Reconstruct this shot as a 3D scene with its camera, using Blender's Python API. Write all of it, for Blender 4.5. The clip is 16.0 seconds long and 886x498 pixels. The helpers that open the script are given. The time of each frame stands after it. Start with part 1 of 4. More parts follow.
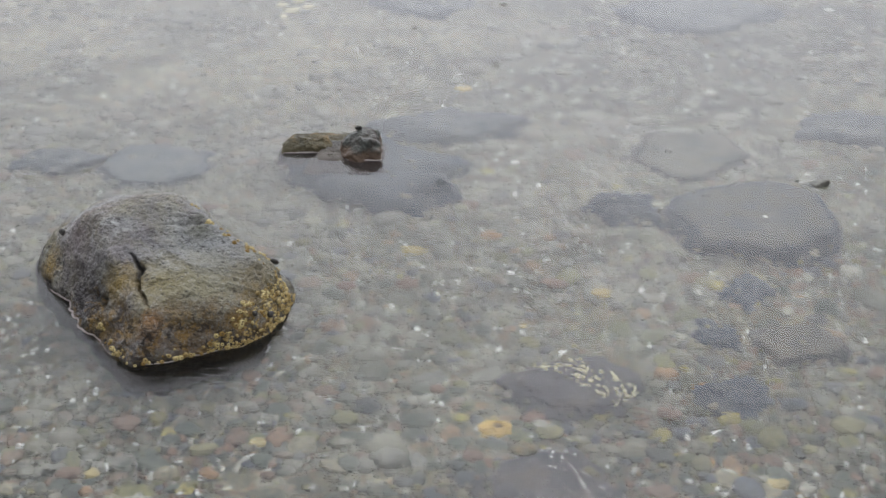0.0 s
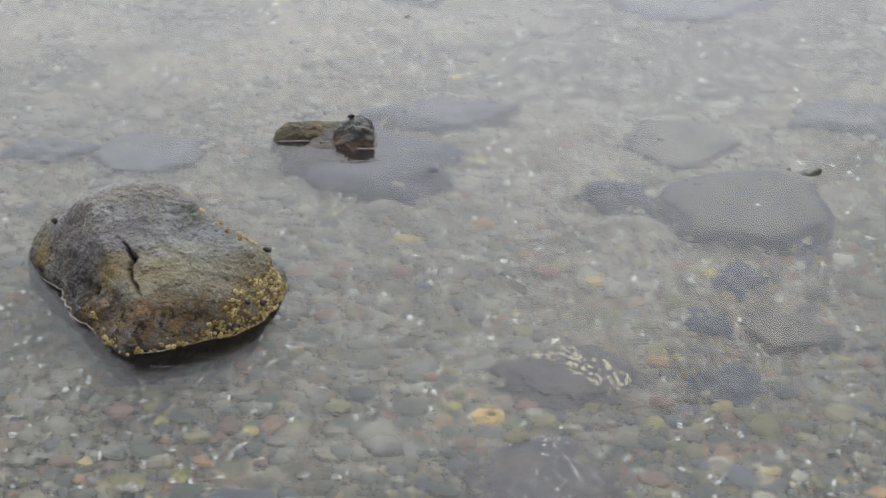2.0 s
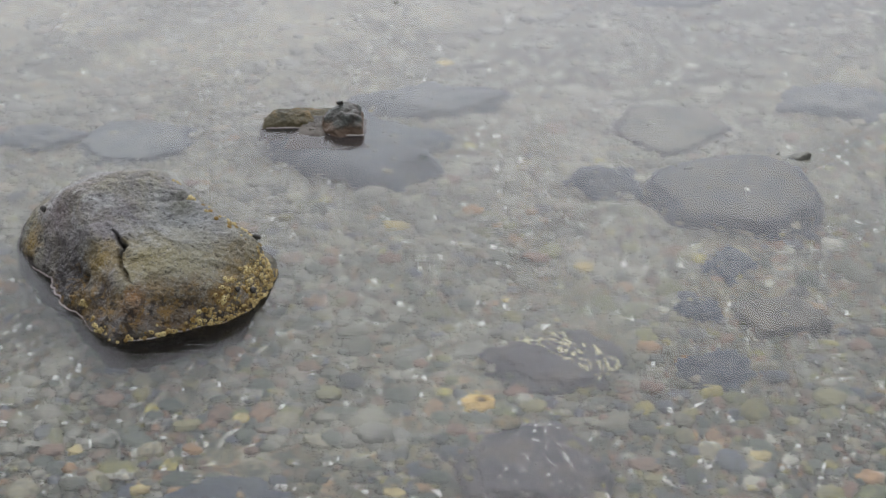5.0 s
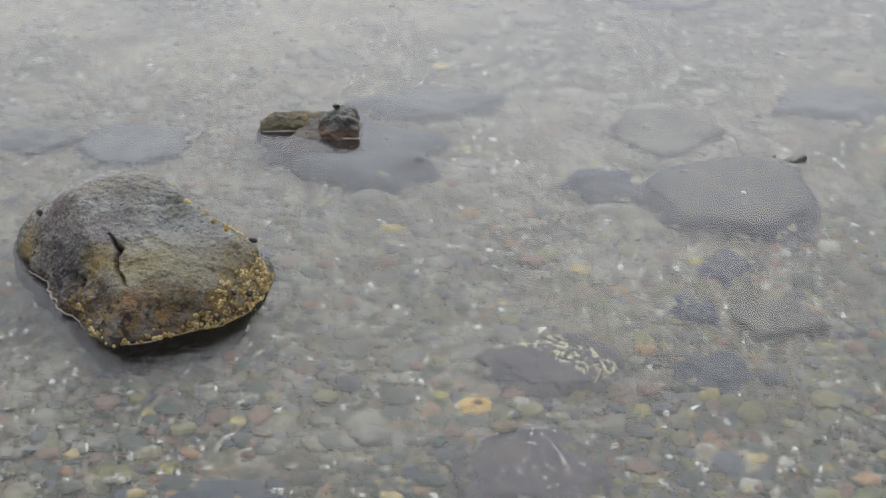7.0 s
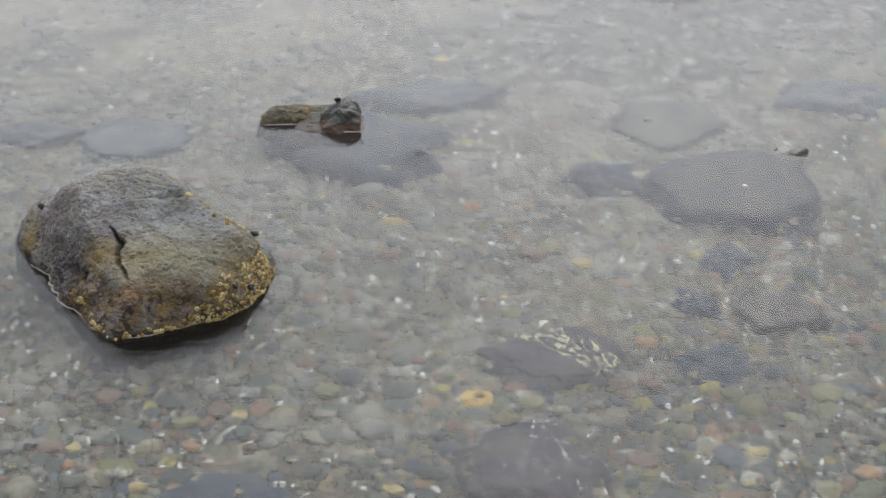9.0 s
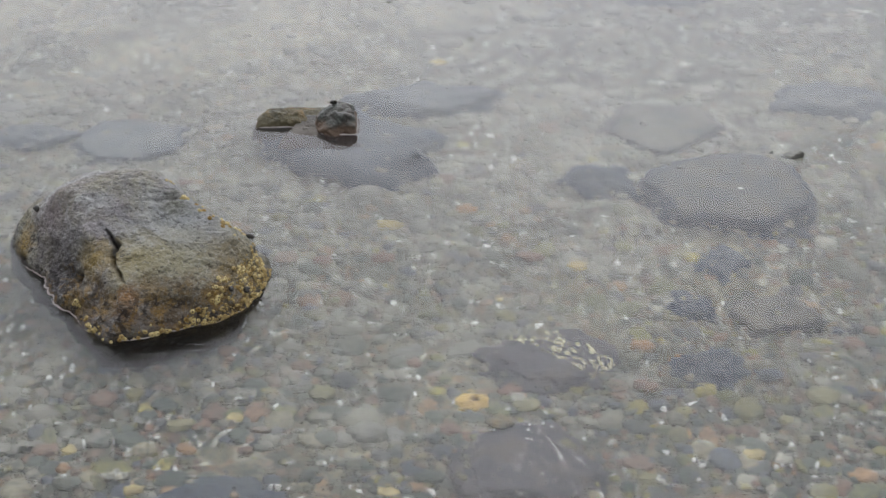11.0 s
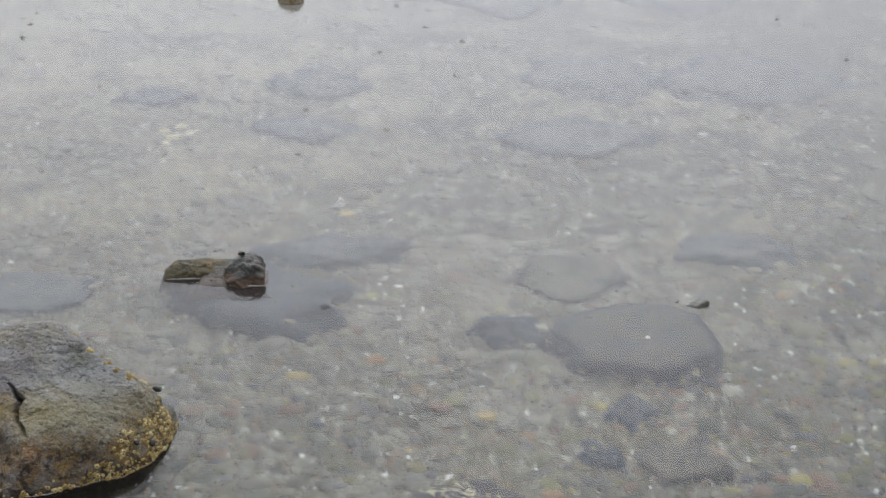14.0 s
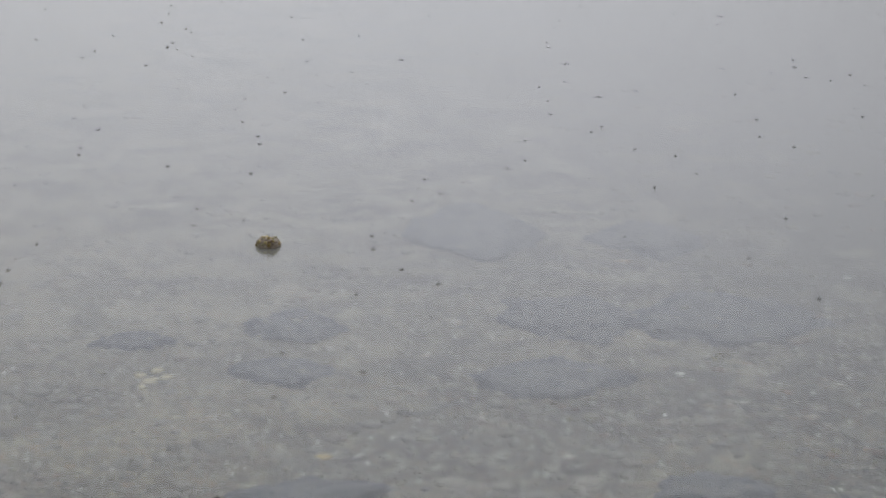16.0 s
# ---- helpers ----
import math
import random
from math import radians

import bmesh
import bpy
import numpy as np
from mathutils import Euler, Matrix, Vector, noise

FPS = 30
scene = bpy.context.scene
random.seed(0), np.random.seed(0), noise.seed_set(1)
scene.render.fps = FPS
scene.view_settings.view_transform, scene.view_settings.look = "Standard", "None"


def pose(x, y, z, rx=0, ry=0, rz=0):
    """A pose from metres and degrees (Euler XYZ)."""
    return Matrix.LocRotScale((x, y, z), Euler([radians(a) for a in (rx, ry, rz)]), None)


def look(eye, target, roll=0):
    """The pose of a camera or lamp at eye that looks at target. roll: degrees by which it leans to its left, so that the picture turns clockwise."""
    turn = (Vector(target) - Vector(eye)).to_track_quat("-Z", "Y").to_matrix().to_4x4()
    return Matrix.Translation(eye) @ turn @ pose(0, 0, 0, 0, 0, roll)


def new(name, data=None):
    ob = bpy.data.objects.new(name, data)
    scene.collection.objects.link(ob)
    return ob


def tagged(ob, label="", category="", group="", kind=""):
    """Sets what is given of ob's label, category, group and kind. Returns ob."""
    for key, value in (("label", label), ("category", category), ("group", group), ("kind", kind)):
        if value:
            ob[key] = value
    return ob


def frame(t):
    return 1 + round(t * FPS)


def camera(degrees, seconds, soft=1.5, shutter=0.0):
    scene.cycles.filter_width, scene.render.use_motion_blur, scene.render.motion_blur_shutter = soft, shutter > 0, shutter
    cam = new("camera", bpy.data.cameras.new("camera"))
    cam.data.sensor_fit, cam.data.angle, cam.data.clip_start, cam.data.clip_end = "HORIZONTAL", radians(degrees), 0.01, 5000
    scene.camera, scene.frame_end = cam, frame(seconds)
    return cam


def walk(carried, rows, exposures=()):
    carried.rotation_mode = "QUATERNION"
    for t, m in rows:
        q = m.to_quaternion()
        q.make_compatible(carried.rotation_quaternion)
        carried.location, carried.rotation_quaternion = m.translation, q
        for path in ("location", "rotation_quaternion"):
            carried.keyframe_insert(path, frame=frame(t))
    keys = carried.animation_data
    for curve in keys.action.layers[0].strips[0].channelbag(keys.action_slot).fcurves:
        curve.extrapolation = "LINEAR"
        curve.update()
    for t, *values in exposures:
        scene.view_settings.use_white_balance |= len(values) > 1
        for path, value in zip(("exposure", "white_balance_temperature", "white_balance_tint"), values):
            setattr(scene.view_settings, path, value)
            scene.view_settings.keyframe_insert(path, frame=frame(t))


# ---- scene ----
cam = camera(30.3, 16.0, soft=1.5)
EYE = (0.0, 0.0, 1.5)
# seconds, turn to the left, tilt, roll
PATH = [
    (0, -0.000, -27.500, 0.000),
    (0.5, -0.227, -27.732, 0.085),
    (1, -0.149, -27.839, 0.081),
    (1.5, -0.292, -27.953, 0.143),
    (2, -0.290, -27.907, 0.076),
    (2.5, -0.303, -28.013, 0.028),
    (3, -0.391, -28.007, 0.100),
    (3.5, -0.465, -28.031, -0.014),
    (4, -0.538, -28.188, 0.003),
    (6.5, -0.871, -28.446, -0.088),
    (7, -0.839, -28.278, -0.029),
    (7.5, -0.781, -28.119, -0.032),
    (8, -0.660, -28.041, -0.145),
    (8.5, -0.805, -28.316, 0.014),
    (9, -0.783, -28.512, -0.081),
    (11.5, -1.030, -28.400, 0.074),
    (12, -1.156, -28.247, 0.124),
    (12.5, -1.378, -27.133, 0.311),
    (13, -1.811, -26.093, 0.566),
    (13.5, -2.730, -24.840, 1.028),
    (14, -4.425, -23.108, 1.230),
    (14.5, -4.796, -20.796, 1.025),
    (15, -4.584, -18.895, 1.235),
    (15.5, -4.808, -17.313, 0.890),
    (16, -5.109, -14.654, 0.936),
]


def aim(yaw, tilt, roll):
    a, b = radians(yaw), radians(tilt)
    ahead = Vector((-math.sin(a) * math.cos(b), math.cos(a) * math.cos(b), math.sin(b)))
    return look(EYE, Vector(EYE) + 3 * ahead, roll)


walk(cam, [(t, aim(a, b, c)) for t, a, b, c in PATH], [(0.0, 0.43), (13.0, 0.43), (14.5, 0.13), (16.0, -0.32)])

# ---- world and light ----
world = bpy.data.worlds.new("overcast_sky")
scene.world = world
world.use_nodes = True
wn, wl = world.node_tree.nodes, world.node_tree.links
wn.clear()
sky = wn.new("ShaderNodeTexSky")
sky.sky_type = "NISHITA"
sky.sun_disc = False
sky.sun_elevation, sky.sun_rotation = radians(40), radians(10)
sky.dust_density, sky.air_density = 4.0, 1.0
pale = wn.new("ShaderNodeHueSaturation")
pale.inputs["Saturation"].default_value = 0.12
wl.new(sky.outputs["Color"], pale.inputs["Color"])
back_sky = wn.new("ShaderNodeBackground")
back_sky.inputs["Strength"].default_value = 0.03
wl.new(pale.outputs["Color"], back_sky.inputs["Color"])
back_cloud = wn.new("ShaderNodeBackground")
back_cloud.inputs["Color"].default_value = (0.925, 0.955, 1.055, 1)
# thin cloud, brightest round the veiled sun ahead
way = wn.new("ShaderNodeTexCoord")
toward = wn.new("ShaderNodeVectorMath")
toward.operation = "DOT_PRODUCT"
wl.new(way.outputs["Generated"], toward.inputs[0])
toward.inputs[1].default_value = (-0.07, math.cos(radians(42)), math.sin(radians(42)))
glow = wn.new("ShaderNodeMapRange")
glow.interpolation_type = "SMOOTHSTEP"
for k, value in enumerate((0.56, 1.02, 0.20, 1.52)):
    glow.inputs[k + 1].default_value = value
wl.new(toward.outputs["Value"], glow.inputs[0])
wl.new(glow.outputs[0], back_cloud.inputs["Strength"])
both = wn.new("ShaderNodeAddShader")
wl.new(back_sky.outputs[0], both.inputs[0])
wl.new(back_cloud.outputs[0], both.inputs[1])
wout = wn.new("ShaderNodeOutputWorld")
wl.new(both.outputs[0], wout.inputs["Surface"])

sun_data = bpy.data.lights.new("sun", "SUN")
sun_data.energy, sun_data.angle, sun_data.color = 0.5, radians(40), (1.0, 0.97, 0.93)
sun = new("sun", sun_data)
sun.matrix_world = look((1.0, 2.0, 9), (0, 0, 0))


# ---- materials ----
def node_material(name):
    m = bpy.data.materials.new(name)
    m.use_nodes = True
    return m, m.node_tree.nodes, m.node_tree.links, m.node_tree.nodes["Principled BSDF"]


def ramp_node(nodes, stops, mode="LINEAR"):
    r = nodes.new("ShaderNodeValToRGB")
    r.color_ramp.interpolation = mode
    el = r.color_ramp.elements
    while len(el) < len(stops):
        el.new(0.5)
    for e, (at, col) in zip(el, stops):
        e.position, e.color = at, (*col, 1)
    return r


def noise_node(nodes, links, vec, scale, detail=6.0, rough=0.6, warp=0.0):
    n = nodes.new("ShaderNodeTexNoise")
    n.inputs["Scale"].default_value, n.inputs["Detail"].default_value = scale, detail
    n.inputs["Roughness"].default_value, n.inputs["Distortion"].default_value = rough, warp
    links.new(vec, n.inputs["Vector"])
    return n.outputs["Fac"]


def mix_node(nodes, links, fac, a, b, mode="MIX"):
    m = nodes.new("ShaderNodeMix")
    m.data_type, m.blend_type = "RGBA", mode
    for sock, v in ((m.inputs[0], fac), (m.inputs[6], a), (m.inputs[7], b)):
        if isinstance(v, (int, float)):
            sock.default_value = v
        elif isinstance(v, tuple):
            sock.default_value = (*v, 1)
        else:
            links.new(v, sock)
    return m.outputs[2]


def math_node(nodes, links, op, a, b=0.0, c=0.0):
    m = nodes.new("ShaderNodeMath")
    m.operation = op
    for sock, v in zip(m.inputs, (a, b, c)):
        if isinstance(v, (int, float)):
            sock.default_value = v
        else:
            links.new(v, sock)
    return m.outputs[0]


def bump_node(nodes, links, bsdf, height, dist, strength=1.0):
    b = nodes.new("ShaderNodeBump")
    b.inputs["Distance"].default_value, b.inputs["Strength"].default_value = dist, strength
    links.new(height, b.inputs["Height"])
    links.new(b.outputs[0], bsdf.inputs["Normal"])


def stone_material(name, dark, mid, light, scale=14.0, rough=0.75, relief=0.003, speck=None, silt=None, foot=None):
    """Mottled stone: blotches, fine grain, optional pale specks."""
    m, n, l, b = node_material(name)
    pos = n.new("ShaderNodeNewGeometry").outputs["Position"]
    big = noise_node(n, l, pos, scale, 5, 0.6, 0.6)
    fine = noise_node(n, l, pos, scale * 9, 2.5, 0.6)
    r = ramp_node(n, [(0.3, dark), (0.5, mid), (0.7, light)])
    l.new(big, r.inputs[0])
    g = ramp_node(n, [(0.3, (0.62, 0.62, 0.62)), (0.7, (1.3, 1.3, 1.3))])
    l.new(fine, g.inputs[0])
    col = mix_node(n, l, 1.0, r.outputs[0], g.outputs[0], "MULTIPLY")
    if speck:
        v = n.new("ShaderNodeTexVoronoi")
        v.inputs["Scale"].default_value = 60
        l.new(pos, v.inputs["Vector"])
        s = ramp_node(n, [(0.1, (1, 1, 1)), (0.2, (0, 0, 0))])
        l.new(v.outputs["Distance"], s.inputs[0])
        keep = ramp_node(n, [(0.5, (0, 0, 0)), (0.6, (1, 1, 1))])
        l.new(noise_node(n, l, pos, 25, 2), keep.inputs[0])
        f = mix_node(n, l, 1.0, s.outputs[0], keep.outputs[0], "MULTIPLY")
        col = mix_node(n, l, f, col, speck)
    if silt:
        # pale silt patches by normal: tops painted lighter, sides left dark as in shade
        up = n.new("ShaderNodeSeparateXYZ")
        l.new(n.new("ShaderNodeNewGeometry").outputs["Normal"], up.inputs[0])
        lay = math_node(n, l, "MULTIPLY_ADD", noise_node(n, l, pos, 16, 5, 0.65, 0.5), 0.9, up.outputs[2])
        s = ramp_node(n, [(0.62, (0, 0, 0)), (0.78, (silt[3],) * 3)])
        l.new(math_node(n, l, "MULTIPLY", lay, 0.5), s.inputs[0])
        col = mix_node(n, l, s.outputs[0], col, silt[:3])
    if foot:
        # rust-coloured growth low down, dark red below the water line
        z = n.new("ShaderNodeSeparateXYZ")
        l.new(pos, z.inputs[0])
        ragged = math_node(n, l, "MULTIPLY_ADD", noise_node(n, l, pos, 30, 4, 0.6), -foot[2], z.outputs[2])
        for paint, low, high in ((foot[0], 0.0, 0.012), (foot[1], -0.5 * foot[2] - 0.004, -0.5 * foot[2] + 0.002)):
            f = n.new("ShaderNodeMapRange")
            for k, value in enumerate((low, high, 0.85, 0.0)):
                f.inputs[k + 1].default_value = value
            l.new(ragged, f.inputs[0])
            col = mix_node(n, l, f.outputs[0], col, paint)
    l.new(col, b.inputs["Base Color"])
    b.inputs["Roughness"].default_value = rough
    h = math_node(n, l, "ADD", big, math_node(n, l, "MULTIPLY", fine, 0.5))
    bump_node(n, l, b, h, relief)
    return m


PEBBLE_STOPS = [
    (0.0, (0.068, 0.072, 0.072)), (0.14, (0.117, 0.117, 0.095)), (0.26, (0.180, 0.171, 0.135)), (0.34, (0.081, 0.090, 0.076)),
    (0.48, (0.234, 0.216, 0.180)), (0.56, (0.135, 0.126, 0.068)), (0.66, (0.144, 0.095, 0.068)), (0.76, (0.076, 0.081, 0.099)),
    (0.84, (0.216, 0.140, 0.095)), (0.90, (0.198, 0.180, 0.072)), (0.945, (0.306, 0.198, 0.099)), (0.96, (0.378, 0.360, 0.306)),
    (0.97, (0.063, 0.072, 0.081)), (0.988, (0.36, 0.34, 0.29))]


STONE_STOPS = [
    (0.0, (0.053, 0.065, 0.055)), (0.20, (0.088, 0.100, 0.081)), (0.34, (0.069, 0.077, 0.100)), (0.44, (0.169, 0.163, 0.069)), (0.56, (0.165, 0.105, 0.072)),
    (0.68, (0.250, 0.225, 0.156)), (0.78, (0.119, 0.125, 0.062)), (0.87, (0.255, 0.165, 0.095)), (0.93, (0.300, 0.256, 0.088)), (0.97, (0.044, 0.044, 0.053))]


def pebble_material(name, by_object, stops=PEBBLE_STOPS, dusty=0.85):
    m, n, l, b = node_material(name)
    if by_object:
        rnd = n.new("ShaderNodeObjectInfo").outputs["Random"]
    else:
        rnd = n.new("ShaderNodeNewGeometry").outputs["Random Per Island"]
    pos = n.new("ShaderNodeNewGeometry").outputs["Position"]
    r = ramp_node(n, stops, "CONSTANT")
    l.new(rnd, r.inputs[0])
    fine = noise_node(n, l, pos, 110, 2.5, 0.6, 1.2)
    g = ramp_node(n, [(0.34, (0.35, 0.35, 0.33)), (0.5, (0.95, 0.95, 0.93)), (0.66, (1.7, 1.68, 1.6))])
    l.new(fine, g.inputs[0])
    silt = ramp_node(n, [(0.48, (0.03, 0.03, 0.03)), (0.72, (dusty,) * 3)])
    drift_lit = math_node(n, l, "MULTIPLY_ADD", noise_node(n, l, pos, 3.0, 4, 0.6), 1.1, -0.50)
    shore = n.new("ShaderNodeSeparateXYZ")
    l.new(pos, shore.inputs[0])
    out = n.new("ShaderNodeMapRange")
    for k, value in enumerate((2.2, 3.6, -0.06, 0.30)):
        out.inputs[k + 1].default_value = value
    l.new(shore.outputs[1], out.inputs[0])
    drift_lit = math_node(n, l, "ADD", drift_lit, out.outputs[0])
    # brightness lifted towards -x by more of the pale silt colour
    drift_lit = math_node(n, l, "MULTIPLY_ADD", shore.outputs[0], -0.12, drift_lit)
    l.new(math_node(n, l, "ADD", noise_node(n, l, pos, 14, 6, 0.7), drift_lit), silt.inputs[0])
    col = mix_node(n, l, 1.0, r.outputs[0], g.outputs[0], "MULTIPLY")
    col = mix_node(n, l, silt.outputs[0], col, (0.33, 0.317, 0.268))
    # dark green film in patches
    green = ramp_node(n, [(0.50, (0, 0, 0)), (0.62, (0.85 * dusty,) * 3)])
    l.new(noise_node(n, l, pos, 6.5, 5, 0.65, 0.7), green.inputs[0])
    col = mix_node(n, l, green.outputs[0], col, (0.075, 0.078, 0.05))
    l.new(col, b.inputs["Base Color"])
    b.inputs["Roughness"].default_value = 0.6
    bump_node(n, l, b, fine, 0.0015)
    return m


def tint_material(name, a, b_col, rough=0.55, scale=40.0, vary=None):
    m, n, l, b = node_material(name)
    pos = n.new("ShaderNodeNewGeometry").outputs["Position"]
    f = noise_node(n, l, pos, scale, 3, 0.6, 0.4)
    r = ramp_node(n, [(0.3, a), (0.7, b_col)])
    l.new(f, r.inputs[0])
    col = r.outputs[0]
    if vary:
        own = ramp_node(n, [(0.1, (1, 1, 1)), (0.65, (0, 0, 0))])
        l.new(n.new("ShaderNodeObjectInfo").outputs["Random"], own.inputs[0])
        col = mix_node(n, l, own.outputs[0], col, vary)
    l.new(col, b.inputs["Base Color"])
    b.inputs["Roughness"].default_value = rough
    bump_node(n, l, b, f, 0.0015)
    return m


def boulder_material():
    """Grey-violet rock with olive film, ochre stains and a brown weedy foot."""
    m, n, l, b = node_material("wet_boulder_rock")
    co = n.new("ShaderNodeTexCoord").outputs["Object"]
    big = noise_node(n, l, co, 9, 6, 0.6, 0.5)
    mid = noise_node(n, l, co, 38, 6, 0.65, 0.4)
    fine = noise_node(n, l, co, 170, 5, 0.7)
    streak = n.new("ShaderNodeMapping")
    streak.inputs["Scale"].default_value = (0.6, 1.0, 1.5)
    streak.inputs["Rotation"].default_value = (0.0, 0.25, 0.3)
    l.new(co, streak.inputs["Vector"])
    grit = noise_node(n, l, streak.outputs[0], 150, 4, 0.65, 0.5)
    r = ramp_node(n, [(0.32, (0.205, 0.185, 0.195)), (0.5, (0.335, 0.33, 0.33)), (0.68, (0.42, 0.435, 0.44))])
    l.new(big, r.inputs[0])
    g = ramp_node(n, [(0.36, (0.60, 0.58, 0.57)), (0.62, (1.22, 1.22, 1.2))])
    l.new(mid, g.inputs[0])
    col = mix_node(n, l, 0.9, r.outputs[0], g.outputs[0], "MULTIPLY")
    # olive film in patches
    film = ramp_node(n, [(0.42, (0, 0, 0)), (0.62, (0.75, 0.75, 0.75))])
    l.new(noise_node(n, l, co, 6.5, 5, 0.7, 0.8), film.inputs[0])
    col = mix_node(n, l, film.outputs[0], col, (0.315, 0.29, 0.17))

    def stain_and_shade(col, place, radius, paint, power):
        d = n.new("ShaderNodeVectorMath")
        d.operation = "DISTANCE"
        l.new(co, d.inputs[0])
        d.inputs[1].default_value = place
        ragged = math_node(n, l, "ADD", d.outputs["Value"], math_node(n, l, "MULTIPLY_ADD", mid, radius * 1.6, -radius * 0.8))
        s = ramp_node(n, [(0.0, (power, power, power)), (1.0, (0, 0, 0))])
        l.new(math_node(n, l, "DIVIDE", ragged, radius), s.inputs[0])
        return mix_node(n, l, s.outputs[0], col, paint)

    col = stain_and_shade(col, (-0.15, 0.02, 0.10), 0.11, (0.31, 0.24, 0.24), 0.5)
    # pale blue-grey patch: the wet top's sheen put into the colour
    col = stain_and_shade(col, (0.10, -0.05, 0.122), 0.17, (0.33, 0.35, 0.36), 0.75)
    col = stain_and_shade(col, (0.02, -0.15, 0.10), 0.085, (0.29, 0.235, 0.095), 0.75)
    col = stain_and_shade(col, (0.09, -0.14, 0.10), 0.10, (0.28, 0.25, 0.125), 0.75)
    # dark valley and hole on the flank: dark rock with shade painted in
    col = stain_and_shade(col, (-0.14, -0.04, 0.05), 0.105, (0.13, 0.12, 0.122), 0.75)
    col = stain_and_shade(col, (-0.10, -0.11, 0.045), 0.085, (0.035, 0.032, 0.036), 0.9)
    col = stain_and_shade(col, (-0.22, 0.055, 0.023), 0.05, (0.40, 0.25, 0.045), 0.95)
    col = stain_and_shade(col, (-0.05, -0.13, 0.092), 0.055, (0.35, 0.245, 0.065), 0.9)
    col = stain_and_shade(col, (-0.045, -0.19, 0.035), 0.09, (0.14, 0.105, 0.08), 0.75)
    col = stain_and_shade(col, (-0.02, -0.21, 0.05), 0.035, (0.34, 0.22, 0.07), 0.8)
    col = stain_and_shade(col, (0.022, -0.215, 0.065), 0.03, (0.42, 0.20, 0.06), 0.9)
    col = stain_and_shade(col, (0.02, -0.234, 0.032), 0.03, (0.34, 0.17, 0.06), 0.7)
    col = stain_and_shade(col, (0.07, -0.21, 0.035), 0.09, (0.22, 0.16, 0.10), 0.8)
    col = stain_and_shade(col, (0.12, -0.19, 0.03), 0.07, (0.20, 0.145, 0.085), 0.8)
    # dark patch in the ledge's hollow: its shade painted in
    col = stain_and_shade(col, (0.08, 0.0, 0.142), 0.04, (0.12, 0.125, 0.075), 0.8)
    col = stain_and_shade(col, (0.20, -0.10, 0.05), 0.085, (0.27, 0.19, 0.055), 0.9)
    col = stain_and_shade(col, (0.17, -0.17, 0.02), 0.06, (0.10, 0.07, 0.03), 0.85)
    col = stain_and_shade(col, (0.23, -0.06, 0.01), 0.06, (0.12, 0.085, 0.03), 0.85)
    col = stain_and_shade(col, (-0.085, -0.165, 0.015), 0.04, (0.38, 0.24, 0.07), 0.9)
    # ochre and rust in the creases of the broken flank
    crease = ramp_node(n, [(0.50, (0, 0, 0)), (0.60, (0.8, 0.8, 0.8))])
    l.new(noise_node(n, l, co, 26, 4, 0.65, 1.0), crease.inputs[0])
    low = n.new("ShaderNodeSeparateXYZ")
    l.new(co, low.inputs[0])
    band = n.new("ShaderNodeMapRange")
    for k, value in enumerate((0.085, 0.05, 0.0, 1.0)):
        band.inputs[k + 1].default_value = value
    l.new(low.outputs[2], band.inputs[0])
    front = n.new("ShaderNodeMapRange")
    for k, value in enumerate((-0.02, -0.12, 0.0, 1.0)):
        front.inputs[k + 1].default_value = value
    l.new(low.outputs[1], front.inputs[0])
    where = math_node(n, l, "MULTIPLY", math_node(n, l, "MULTIPLY", band.outputs[0], front.outputs[0]), crease.outputs[0])
    col = mix_node(n, l, where, col, (0.36, 0.225, 0.07))
    # dark spots low down: the shade of crevices painted in
    gap = ramp_node(n, [(0.40, (0.85, 0.85, 0.85)), (0.48, (0, 0, 0))])
    l.new(noise_node(n, l, co, 30, 4, 0.65, 1.2), gap.inputs[0])
    col = mix_node(n, l, math_node(n, l, "MULTIPLY", band.outputs[0], gap.outputs[0]), col, (0.05, 0.042, 0.038))
    # the wet rock's fine highlights, painted as small pale flecks
    glint = ramp_node(n, [(0.56, (0, 0, 0)), (0.66, (0.36, 0.36, 0.36))])
    l.new(noise_node(n, l, co, 210, 2, 0.6, 0.3), glint.inputs[0])
    col = mix_node(n, l, glint.outputs[0], col, (0.55, 0.55, 0.52))
    # small pits, their shade painted as dark spots
    pit = ramp_node(n, [(0.36, (0.7, 0.7, 0.7)), (0.44, (0, 0, 0))])
    l.new(grit, pit.inputs[0])
    col = mix_node(n, l, pit.outputs[0], col, (0.045, 0.04, 0.038))
    # weed along the tide line
    z = n.new("ShaderNodeSeparateXYZ")
    l.new(co, z.inputs[0])
    edge = math_node(n, l, "ADD", z.outputs[2], math_node(n, l, "MULTIPLY_ADD", big, -0.06, 0.03))
    weed = ramp_node(n, [(0.0, (1, 1, 1)), (0.018, (0, 0, 0))])
    l.new(edge, weed.inputs[0])
    col = mix_node(n, l, weed.outputs[0], col, (0.018, 0.013, 0.008))
    l.new(col, b.inputs["Base Color"])
    gl = ramp_node(n, [(0.35, (0.42, 0.42, 0.42)), (0.65, (0.68, 0.68, 0.68))])
    b.inputs["Specular IOR Level"].default_value = 0.3
    l.new(mid, gl.inputs[0])
    l.new(gl.outputs[0], b.inputs["Roughness"])
    h = math_node(n, l, "ADD", math_node(n, l, "MULTIPLY", mid, 1.2), math_node(n, l, "MULTIPLY", fine, 0.4))
    h = math_node(n, l, "MULTIPLY_ADD", grit, 0.8, h)
    bump_node(n, l, b, h, 0.0078)
    return m


